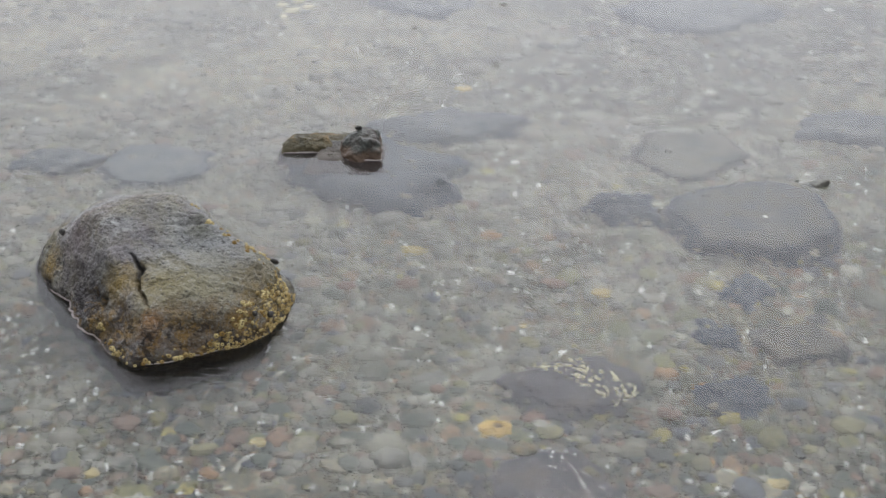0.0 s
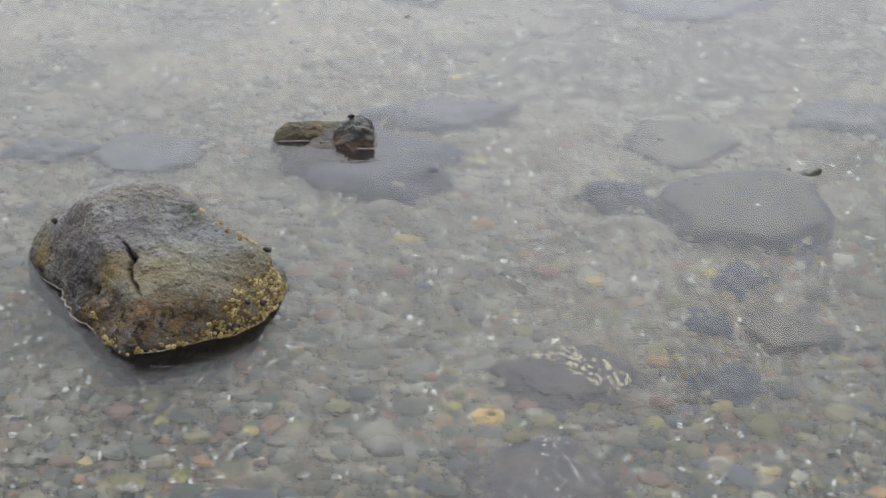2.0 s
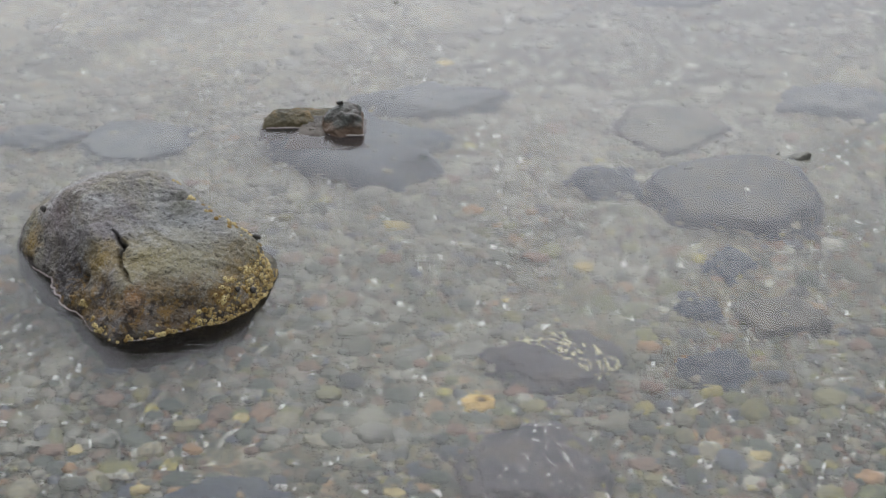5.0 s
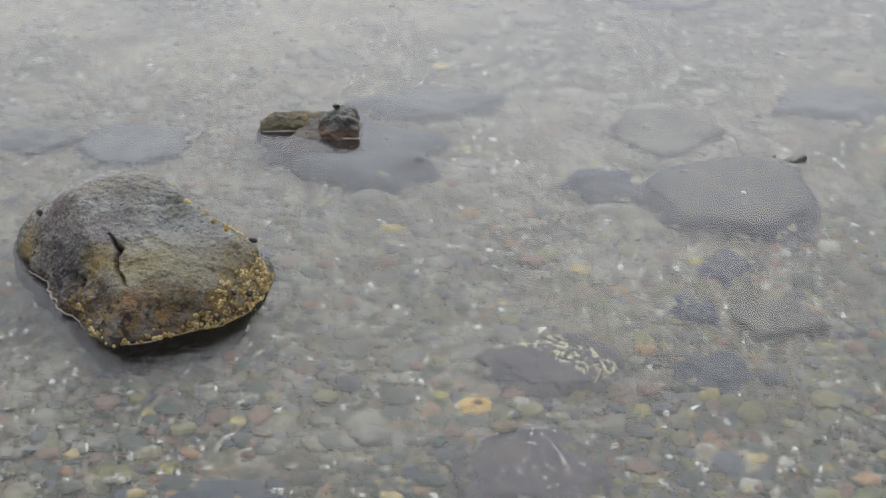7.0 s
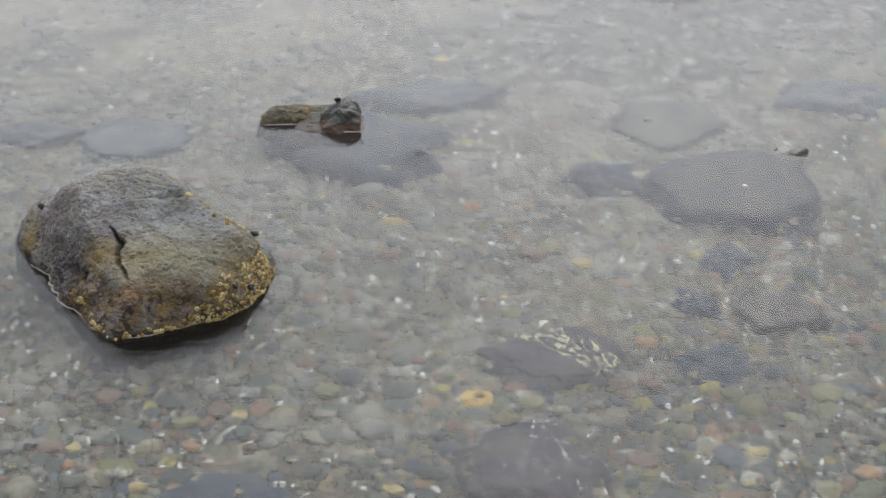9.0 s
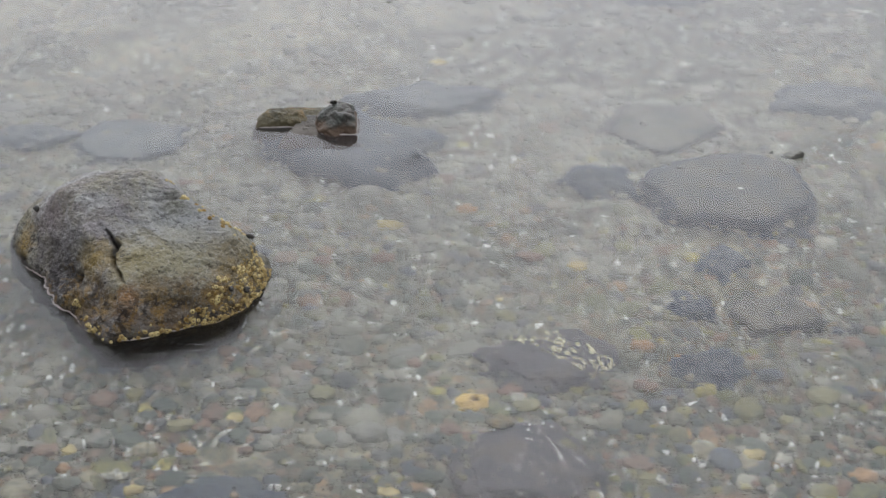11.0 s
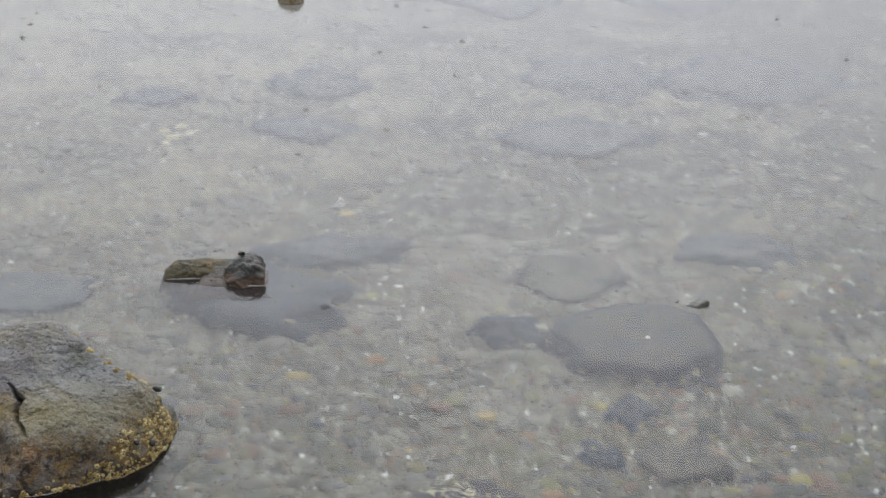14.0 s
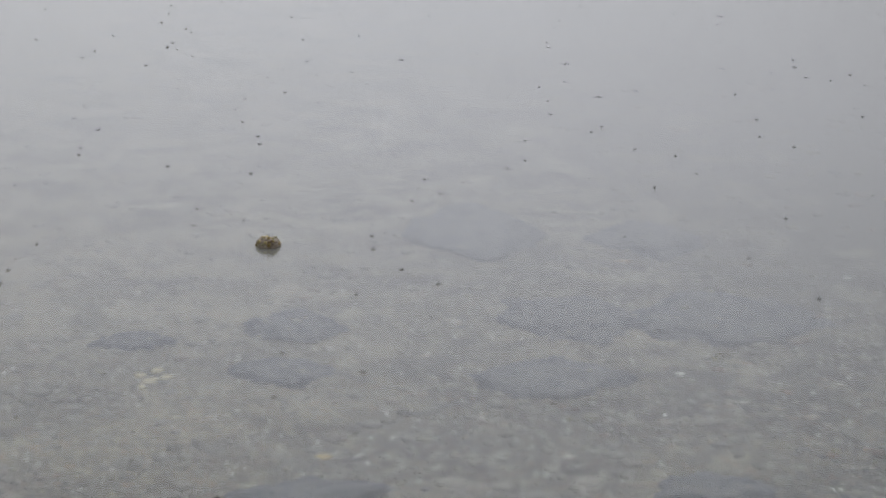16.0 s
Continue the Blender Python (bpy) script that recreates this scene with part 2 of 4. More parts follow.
def water_material():
    m, n, l, b = node_material("clear_sea_water")
    n.remove(b)
    pos = n.new("ShaderNodeNewGeometry").outputs["Position"]
    stretch = n.new("ShaderNodeMapping")
    stretch.inputs["Scale"].default_value = (0.5, 1.0, 1.0)
    l.new(pos, stretch.inputs["Vector"])
    swell = noise_node(n, l, stretch.outputs[0], 5, 2, 0.5)
    ripple = noise_node(n, l, stretch.outputs[0], 75, 2, 0.5, 0.3)
    # widening rings where rain has fallen
    v = n.new("ShaderNodeTexVoronoi")
    v.voronoi_dimensions = "2D"
    v.inputs["Scale"].default_value = 1.9
    l.new(pos, v.inputs["Vector"])
    d = math_node(n, l, "DIVIDE", v.outputs["Distance"], 1.9)
    tone = n.new("ShaderNodeSeparateColor")
    l.new(v.outputs["Color"], tone.inputs[0])
    size = math_node(n, l, "MULTIPLY_ADD", tone.outputs[0], 0.022, 0.004)
    off = math_node(n, l, "DIVIDE", math_node(n, l, "SUBTRACT", d, size), 0.006)
    bell = math_node(n, l, "EXPONENT", math_node(n, l, "MULTIPLY", math_node(n, l, "MULTIPLY", off, off), -1.0))
    wave = math_node(n, l, "MULTIPLY", bell, math_node(n, l, "COSINE", math_node(n, l, "MULTIPLY", off, 2.5)))
    some = math_node(n, l, "LESS_THAN", tone.outputs[1], 0.6)
    wave = math_node(n, l, "MULTIPLY", wave, some)
    h = math_node(n, l, "MULTIPLY", swell, 0.0020)
    h = math_node(n, l, "MULTIPLY_ADD", ripple, 0.0007, h)
    h = math_node(n, l, "MULTIPLY_ADD", wave, 0.0004, h)
    bump = n.new("ShaderNodeBump")
    bump.inputs["Distance"].default_value = 1.0
    l.new(h, bump.inputs["Height"])
    bent = n.new("ShaderNodeBsdfRefraction")
    bent.inputs["IOR"].default_value = 1.333
    bent.inputs["Color"].default_value = (0.95, 0.97, 0.97, 1)
    # haze mixed into the surface colour, for light scattered by silt, rising with y
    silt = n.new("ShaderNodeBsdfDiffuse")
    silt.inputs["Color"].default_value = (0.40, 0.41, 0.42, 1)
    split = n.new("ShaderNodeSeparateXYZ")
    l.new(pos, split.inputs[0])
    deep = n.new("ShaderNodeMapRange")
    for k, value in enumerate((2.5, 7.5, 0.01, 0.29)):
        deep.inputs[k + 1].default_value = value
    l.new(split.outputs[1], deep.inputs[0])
    haze = n.new("ShaderNodeMapRange")
    for k, value in enumerate((2.1, 4.6, 0.08, 0.15)):
        haze.inputs[k + 1].default_value = value
    l.new(split.outputs[1], haze.inputs[0])
    l.new(haze.outputs[0], bent.inputs["Roughness"])
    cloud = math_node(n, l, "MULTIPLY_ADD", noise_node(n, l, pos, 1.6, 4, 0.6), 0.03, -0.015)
    haze_mix = n.new("ShaderNodeMixShader")
    l.new(math_node(n, l, "ADD", deep.outputs[0], cloud), haze_mix.inputs[0])
    l.new(bent.outputs[0], haze_mix.inputs[1])
    l.new(silt.outputs[0], haze_mix.inputs[2])
    shine = n.new("ShaderNodeBsdfGlossy")
    shine.inputs["Roughness"].default_value = 0.0
    fres = n.new("ShaderNodeFresnel")
    fres.inputs["IOR"].default_value = 1.333
    rough_bump = n.new("ShaderNodeBump")
    rough_bump.inputs["Distance"].default_value = 1.0
    l.new(math_node(n, l, "MULTIPLY_ADD", ripple, 0.0009, h), rough_bump.inputs["Height"])
    l.new(rough_bump.outputs[0], bent.inputs["Normal"])
    l.new(bump.outputs[0], fres.inputs["Normal"])
    # short ripples break up what the surface mirrors
    chop = n.new("ShaderNodeMapping")
    chop.inputs["Scale"].default_value = (0.35, 1.0, 1.0)
    l.new(pos, chop.inputs["Vector"])
    chop_bump = n.new("ShaderNodeBump")
    chop_bump.inputs["Distance"].default_value = 1.0
    calm = n.new("ShaderNodeMapRange")
    for k, value in enumerate((2.7, 4.4, 0.0009, 0.0)):
        calm.inputs[k + 1].default_value = value
    l.new(split.outputs[1], calm.inputs[0])
    l.new(math_node(n, l, "MULTIPLY_ADD", noise_node(n, l, chop.outputs[0], 90, 1, 0.5, 0.4), calm.outputs[0], h), chop_bump.inputs["Height"])
    l.new(chop_bump.outputs[0], shine.inputs["Normal"])
    g = n.new("ShaderNodeMixShader")
    l.new(fres.outputs[0], g.inputs[0])
    l.new(haze_mix.outputs[0], g.inputs[1])
    l.new(shine.outputs[0], g.inputs[2])
    l.new(g.outputs[0], n["Material Output"].inputs["Surface"])
    return m


def sand_material():
    """Silt over fine grit: drifts of pale silt, and grains of mixed tone showing through."""
    m, n, l, b = node_material("silty_grit")
    pos = n.new("ShaderNodeNewGeometry").outputs["Position"]
    drift_lit = ramp_node(n, [(0.3, (0.143, 0.14, 0.128)), (0.5, (0.235, 0.225, 0.186)), (0.7, (0.34, 0.32, 0.252))])
    shore = n.new("ShaderNodeSeparateXYZ")
    l.new(pos, shore.inputs[0])
    blotch = math_node(n, l, "MULTIPLY_ADD", noise_node(n, l, pos, 11, 3, 0.55, 0.8), 0.55, -0.275)
    broad = math_node(n, l, "ADD", noise_node(n, l, pos, 3.2, 4, 0.6, 0.6), blotch)
    # the tone is also raised towards -x, a brightness put into the colour
    l.new(math_node(n, l, "MULTIPLY_ADD", shore.outputs[0], -0.10, broad), drift_lit.inputs[0])
    col = drift_lit.outputs[0]
    for scale, share in ((42, 0.75), (110, 0.65)):
        v = n.new("ShaderNodeTexVoronoi")
        v.inputs["Scale"].default_value = scale
        v.inputs["Randomness"].default_value = 1.0
        l.new(pos, v.inputs["Vector"])
        tone = n.new("ShaderNodeSeparateColor")
        l.new(v.outputs["Color"], tone.inputs[0])
        grain = ramp_node(n, [(0.0, (0.45, 0.47, 0.46)), (0.35, (0.75, 0.72, 0.62)), (0.6, (1.0, 0.98, 0.92)), (0.8, (0.95, 0.72, 0.58)), (0.92, (1.6, 1.58, 1.5))], "CONSTANT")
        l.new(tone.outputs[0], grain.inputs[0])
        # the grains lose contrast with y, down to a quarter at y 5
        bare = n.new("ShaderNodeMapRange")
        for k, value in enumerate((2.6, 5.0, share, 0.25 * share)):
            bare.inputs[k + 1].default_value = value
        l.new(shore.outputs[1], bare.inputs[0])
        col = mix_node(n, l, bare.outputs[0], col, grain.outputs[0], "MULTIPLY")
    l.new(col, b.inputs["Base Color"])
    b.inputs["Roughness"].default_value = 0.9
    bump_node(n, l, b, noise_node(n, l, pos, 60, 5, 0.7), 0.004)
    return m


MAT_BOULDER = boulder_material()
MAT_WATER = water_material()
# in every stone with silt=, tops are lightened and sides kept dark as shading
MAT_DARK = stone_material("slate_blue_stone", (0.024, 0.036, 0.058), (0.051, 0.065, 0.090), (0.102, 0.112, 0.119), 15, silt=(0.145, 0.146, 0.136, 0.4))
# paler copy of slate_blue_stone, toned close to the bed
MAT_FAINT = stone_material("faint_grey_rock", (0.05, 0.06, 0.08), (0.09, 0.10, 0.12), (0.15, 0.155, 0.155), 15, silt=(0.20, 0.20, 0.185, 0.55))
MAT_SPECK = stone_material("speckled_dark_stone", (0.029, 0.029, 0.038), (0.061, 0.055, 0.064), (0.116, 0.099, 0.087), 17, speck=(0.55, 0.53, 0.46))
MAT_SLAB = stone_material("silty_lit_top_slab", (0.021, 0.032, 0.051), (0.039, 0.050, 0.069), (0.075, 0.078, 0.083), 15, silt=(0.112, 0.102, 0.080, 0.85))
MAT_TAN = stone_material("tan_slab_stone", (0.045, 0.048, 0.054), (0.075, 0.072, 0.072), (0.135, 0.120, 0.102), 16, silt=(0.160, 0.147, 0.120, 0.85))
MAT_BROWN = stone_material("olive_brown_rock", (0.07, 0.062, 0.04), (0.15, 0.125, 0.065), (0.26, 0.185, 0.075), 30, 0.5, 0.005)
MAT_LOG = stone_material("olive_brown_shore_rock", (0.036, 0.033, 0.018), (0.08, 0.068, 0.03), (0.18, 0.115, 0.035), 24, 0.65, 0.005, foot=((0.13, 0.11, 0.06), (0.035, 0.02, 0.012), 0.012))
MAT_KNOB = stone_material("grey_green_rock", (0.055, 0.042, 0.032), (0.085, 0.092, 0.082), (0.14, 0.15, 0.138), 15, 0.5, 0.005, foot=((0.15, 0.095, 0.06), (0.045, 0.018, 0.013), 0.03))
MAT_SHELF = stone_material("grey_brown_wet_ledge", (0.05, 0.043, 0.036), (0.09, 0.085, 0.075), (0.14, 0.136, 0.125), 25, 0.55, 0.004, foot=((0.12, 0.10, 0.08), (0.04, 0.02, 0.013), 0.01))
MAT_TIP = stone_material("wet_grey_green_stone", (0.10, 0.10, 0.085), (0.19, 0.19, 0.165), (0.27, 0.265, 0.23), 40, 0.5, 0.003)
MAT_CRUST = stone_material("barnacled_tan_rock", (0.14, 0.09, 0.065), (0.52, 0.42, 0.32), (0.82, 0.74, 0.62), 55, 0.6, 0.006)
MAT_SAND = sand_material()
MAT_PEBBLE = pebble_material("mixed_pebble", True)
MAT_GRAVEL = pebble_material("mixed_gravel", False, dusty=0.7)
CRUMB_STOPS = [(0.0, (0.270, 0.261, 0.225)), (0.3, (0.180, 0.180, 0.152)), (0.5, (0.360, 0.343, 0.297)), (0.7, (0.108, 0.108, 0.099)), (0.8, (0.270, 0.189, 0.144)), (0.9, (0.550, 0.530, 0.480))]
MAT_CRUMB = pebble_material("pale_crumbs", False, CRUMB_STOPS, 0.7)
MAT_COBBLE = pebble_material("mixed_smooth_stone", False, STONE_STOPS, 0.28)
MAT_YELLOW = tint_material("yellow_stone", (0.253, 0.196, 0.081), (0.598, 0.483, 0.230))
MAT_BRIGHT = tint_material("bright_yellow_stone", (0.42, 0.27, 0.07), (0.66, 0.46, 0.16))
MAT_ORANGE = tint_material("orange_stone", (0.172, 0.103, 0.052), (0.414, 0.253, 0.127))
MAT_OLIVE = tint_material("olive_stone", (0.115, 0.109, 0.052), (0.276, 0.253, 0.138))
MAT_RUSSET = tint_material("russet_stone", (0.103, 0.069, 0.052), (0.253, 0.172, 0.127))
MAT_CREAM = tint_material("cream_barnacle", (0.46, 0.42, 0.25), (0.72, 0.67, 0.45), 0.6, 200)
MAT_SHELL = tint_material("white_shell", (0.62, 0.61, 0.57), (0.82, 0.81, 0.78), 0.4)
MAT_BARNACLE = tint_material("barnacle_plate", (0.56, 0.43, 0.15), (0.85, 0.73, 0.40), 0.5, 200, (0.32, 0.20, 0.05))
MAT_CRUSTLET = tint_material("young_barnacle_plate", (0.24, 0.15, 0.04), (0.72, 0.56, 0.24), 0.5, 120)
MAT_HOLLOW = tint_material("barnacle_hollow", (0.10, 0.07, 0.03), (0.2, 0.14, 0.06), 0.6, 200)
MAT_SNAIL = tint_material("black_snail_shell", (0.018, 0.016, 0.014), (0.05, 0.045, 0.038), 0.35, 150)
MAT_FILM = tint_material("pale_tide_scum", (0.36, 0.31, 0.29), (0.54, 0.49, 0.46), 0.5, 90)


# ---- builders ----
def part(name, mesh, material, parent=None, label=""):
    """Links a mesh as one object, under a thing or on its own."""
    if material is not None and not mesh.materials:
        mesh.materials.append(material)
    ob = new(name, mesh)
    ob.parent = parent
    if label:
        tagged(ob, label)
    return ob


def ico(level):
    bm = bmesh.new()
    bmesh.ops.create_icosphere(bm, subdivisions=level, radius=1.0)
    v = np.array([q.co[:] for q in bm.verts])
    f = np.array([[q.index for q in face.verts] for face in bm.faces])
    bm.free()
    return v / np.linalg.norm(v, axis=1)[:, None], f


ICO = {k: ico(k) for k in (1, 2, 3, 4, 5, 6)}


def mesh_of(name, verts, faces, smooth=True):
    """A mesh from vertex and triangle arrays."""
    me = bpy.data.meshes.new(name)
    k = faces.shape[1]
    me.vertices.add(len(verts))
    me.vertices.foreach_set("co", np.ascontiguousarray(verts, dtype=np.float32).ravel())
    me.loops.add(faces.size)
    me.loops.foreach_set("vertex_index", faces.astype(np.int32).ravel())
    me.polygons.add(len(faces))
    me.polygons.foreach_set("loop_start", np.arange(0, faces.size, k, dtype=np.int32))
    me.polygons.foreach_set("use_smooth", np.full(len(faces), smooth))
    me.update(calc_edges=True)
    me.validate()
    return me


def facing(azimuth, elevation):
    a, e = np.radians(azimuth), np.radians(elevation)
    return np.stack([np.cos(a) * np.cos(e), np.sin(a) * np.cos(e), np.sin(e)], -1)


def planes_radius(dirs, normals, dist, power):
    """Distance from the centre to a body cut by rounded planes."""
    s = np.clip(dirs @ normals.T / dist, 0, None)
    return 1.0 / np.maximum((s ** power).sum(1) ** (1 / power), 1e-6)


def roughness(points, freq, octaves, seed):
    off = Vector((seed * 3.7, seed * 1.3, seed * 5.1))
    return np.array([noise.fractal(Vector(p) * freq + off, 0.9, 2.1, octaves) for p in points])


def rough_stone(seed, size, level=4, cuts=16, power=12, amp=0.05, flat=0.8):
    """A stone of that size in metres, cut by random planes and roughened."""
    rng = np.random.default_rng(seed)
    n = rng.normal(size=(cuts, 3))
    n /= np.linalg.norm(n, axis=1)[:, None]
    ring = facing(np.arange(0, 360, 45), np.where(np.arange(8) % 2, 25, -20))
    n = np.vstack([n, ring, [[0, 0, 1], [0, 0, -1]]])
    d = np.r_[rng.uniform(0.8, 1.0, cuts), rng.uniform(0.85, 1.0, 8), flat, 0.9]
    v, f = ICO[level]
    r = planes_radius(v, n, d, power)
    p = v * r[:, None]
    p *= (1 + amp * roughness(p, 2.2, 4, seed) + 0.35 * amp * roughness(p, 9.0, 3, seed + 9))[:, None]
    return p * np.array(size) / 2, f


def bed(x, y):
    """Height of the sea bed: it rises to a beach behind the viewer and sinks slowly away."""
    y = np.asarray(y, float)
    z = -(0.10 + 0.03 * (np.clip(y, 2, 12) - 2))
    return z + np.clip(0.05 * (2 - y), 0, 0.8)


# ---- sea bed and water ----
def sheet(xs, ys, height):
    gx, gy = np.meshgrid(xs, ys)
    v = np.stack([gx.ravel(), gy.ravel(), height(gx, gy).ravel()], 1)
    i = np.arange(len(xs) * len(ys)).reshape(len(ys), len(xs))
    f = np.stack([i[:-1, :-1], i[:-1, 1:], i[1:, 1:], i[1:, :-1]], -1).reshape(-1, 4)
    return v, f


def bed_uneven(x, y):
    h = bed(x, y)
    bumps = np.array([noise.fractal(Vector((a * 3, b * 3, 0.4)), 1.0, 2.0, 4) for a, b in zip(x.ravel(), y.ravel())]).reshape(x.shape)
    # the silt thickens outwards and buries the gravel
    return h + 0.013 * bumps - 0.002 + np.clip(0.0075 * (y - 2.6), 0, 0.0075)


xs = np.r_[-2000, -300, -60, -20, -8, -4, np.arange(-3, 5.01, 0.05), 8, 20, 60, 300, 2000]
ys = np.r_[-2000, -300, -60, -20, -8, -3, 0, 1, np.arange(1.6, 9.01, 0.05), 11, 14, 20, 40, 100, 400, 2000]
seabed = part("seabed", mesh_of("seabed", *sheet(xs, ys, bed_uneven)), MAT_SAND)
tagged(seabed, "grey-olive silty sea bed strewn with gravel", "sea bed", kind="structure")

wv, wf = sheet(np.array([-2000.0, -40, 0, 40, 2000]), np.array([-2000.0, 0, 40, 2000]), lambda x, y: 0 * x)
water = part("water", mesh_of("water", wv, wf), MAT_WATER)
tagged(water, "still clear shallow sea water pricked by rain", "water", kind="structure")
water.visible_shadow = False


# ---- boulder ----
BOULDER_AT = np.array([-0.53, 2.70, 0.0])
# azimuth, elevation and distance of the faces
BOULDER_FACES = np.array([
    (177, 22, 0.241), (164, 51, 0.204), (154, 57, 0.189), (98, 64, 0.180), (31, 42, 0.164), (40, 38, 0.167), (35, 31, 0.184),
    (-147, 26, 0.144), (-147, 31, 0.149), (-134, 36, 0.163), (-103, 40, 0.201), (-67, 32, 0.201), (-47, 35, 0.226), (-16, 27, 0.217),
    (-90, 71, 0.135), (-60, 66, 0.150), (90, 10, 0.24), (0, -90, 0.17)])
CRACK = np.array([(-0.034, -0.076), (-0.022, -0.096), (-0.010, -0.112), (-0.018, -0.126), (-0.012, -0.156), (0.001, -0.177), (0.012, -0.194)])
CRACK_DEPTH = np.array([0.012, 0.030, 0.055, 0.036, 0.028, 0.024, 0.008])
# knobs (+) and hollows (-): azimuth, elevation, spread in degrees, height
BOULDER_LUMPS = ((-138, 4, 9, 0.006), (-170, 3, 11, -0.005), (-135, 20, 8, -0.010), (-126, 18, 4, -0.008), (-112, 12, 6, 0.007), (-100, 13, 4, -0.005),
                 (-86, 13, 4, 0.005), (-172, 14, 7, -0.008), (165, 6, 6, 0.006), (-60, 55, 14, -0.006), (-25, 45, 14, -0.006))


def crack_depth(p):
    best = np.zeros(len(p))
    body = p
    p = p + 0.0035 * np.stack([roughness(p, 55, 2, 31), roughness(p, 55, 2, 37), 0 * p[:, 0]], 1)
    for a, b, da, db in zip(CRACK[:-1], CRACK[1:], CRACK_DEPTH[:-1], CRACK_DEPTH[1:]):
        s = np.clip(((p[:, :2] - a) @ (b - a)) / ((b - a) @ (b - a)), 0, 1)
        d = np.linalg.norm(p[:, :2] - a - s[:, None] * (b - a), axis=1)
        deep = da + s * (db - da)
        best = np.maximum(best, deep * np.exp(-(d / (0.0016 + deep * 0.055)) ** 2))
    hollow = np.linalg.norm(body - np.array([-0.086, -0.130, 0.050]), axis=1)
    ledge = np.abs(body[:, 1] - 0.012 - 0.25 * (body[:, 0] - 0.08)) + 0.25 * np.maximum(0, np.abs(body[:, 0] - 0.095) - 0.04)
    best = best + 0.007 * np.exp(-(ledge / 0.008) ** 2) * (body[:, 2] > 0.08)
    return best * (p[:, 2] > 0.03) + 0.016 * np.exp(-(hollow / 0.012) ** 2)


def boulder_points(dirs):
    n = facing(BOULDER_FACES[:, 0], BOULDER_FACES[:, 1])
    r = 1.05 * planes_radius(dirs, n, BOULDER_FACES[:, 2], 26)
    level = dirs * np.array([1, 1, 0]) + np.array([1e-6, 0, 0])
    flat_len = np.linalg.norm(level, axis=1)
    edge = 1.05 * planes_radius(level / flat_len[:, None], n, BOULDER_FACES[:, 2], 26)
    # below the water the front and one side run straight down, the others draw in towards the foot
    draw = np.clip(0.15 + 0.9 * (dirs[:, 1] + 0.55), 0, 0.8) * np.clip((dirs[:, 0] + 0.75) / 0.6, 0, 1)
    r = np.where(dirs[:, 2] < 0, np.minimum(r, edge * 1.01 / (flat_len - draw * dirs[:, 2])), r)
    p = dirs * r[:, None]
    lumps = 0.011 * roughness(p, 9, 3, 4) + 0.0034 * roughness(p, 34, 3, 8) + 0.0016 * roughness(p, 110, 2, 12)
    for az, el, wide, high in BOULDER_LUMPS:
        away = np.degrees(np.arccos(np.clip(dirs @ facing(az, el), -1, 1)))
        lumps = lumps + high * np.exp(-(away / wide) ** 2)
    # the lower flank is more broken than the worn top
    broken = np.clip((0.085 - p[:, 2]) / 0.04, 0, 1) * np.clip((0.02 - p[:, 0]) / 0.05, 0, 1) * (p[:, 1] < 0.05)
    lumps = lumps + 0.010 * broken * roughness(p, 27, 4, 17)
    r = r + lumps - crack_depth(p)
    return dirs * r[:, None]


def boulder():
    v, f = ico(8)
    ob = part("boulder", mesh_of("boulder", boulder_points(v), f), MAT_BOULDER)
    ob.location = BOULDER_AT
    return tagged(ob, "grey cracked boulder with ochre stains and barnacles, standing in water", "rock")


rock = boulder()


def boulder_spot(az, el):
    """A place on the boulder and its outward direction, both in its own space."""
    d = facing(np.array([az, az + 1.5, az]), np.array([el, el, el + 1.5]))
    p = boulder_points(d)
    nrm = np.cross(p[1] - p[0], p[2] - p[0])
    nrm /= np.linalg.norm(nrm)
    return p[0], nrm if nrm @ d[0] > 0 else -nrm


def lathe(profile, around, ribs=0.0):
    """Points turned about z; ribs makes the wall wavy."""
    v = [(r * (1 + ribs * math.cos(6 * a)) * math.cos(a), r * (1 + ribs * math.cos(6 * a)) * math.sin(a), z)
         for r, z in profile for a in (2 * math.pi * k / around for k in range(around))]
    f = [(i * around + k, i * around + (k + 1) % around, (i + 1) * around + (k + 1) % around, (i + 1) * around + k)
         for i in range(len(profile) - 1) for k in range(around)]
    return np.array(v), np.array(f)


def barnacle_mesh(name, plate):
    """A ribbed cone with a dark sunken mouth, one metre across."""
    v, f = lathe([(0.5, -0.05), (0.42, 0.22), (0.25, 0.42), (0.14, 0.40), (0.09, 0.26), (0.01, 0.2)], 12, 0.08)
    me = mesh_of(name, v, f)
    me.materials.append(plate)
    me.materials.append(MAT_HOLLOW)
    me.polygons.foreach_set("material_index", (np.arange(len(f)) >= 36).astype(np.int32))
    return me


BARNACLE = barnacle_mesh("barnacle", MAT_BARNACLE)
CREAM_BARNACLE = barnacle_mesh("cream_barnacle", MAT_CREAM)
PALE_BARNACLE = barnacle_mesh("pale_barnacle", MAT_SHELL)


def set_barnacle(parent, place, normal, size, rng, kind_mesh=BARNACLE):
    ob = part("barnacle", kind_mesh, None, parent)
    q = Vector(normal).to_track_quat("Z", "Y") @ Euler((0, 0, rng.uniform(0, 6.28))).to_quaternion()
    ob.matrix_basis = Matrix.LocRotScale(Vector(place), q, Vector((size, size * rng.uniform(0.8, 1.0), size * rng.uniform(0.7, 1.1))))
    return ob


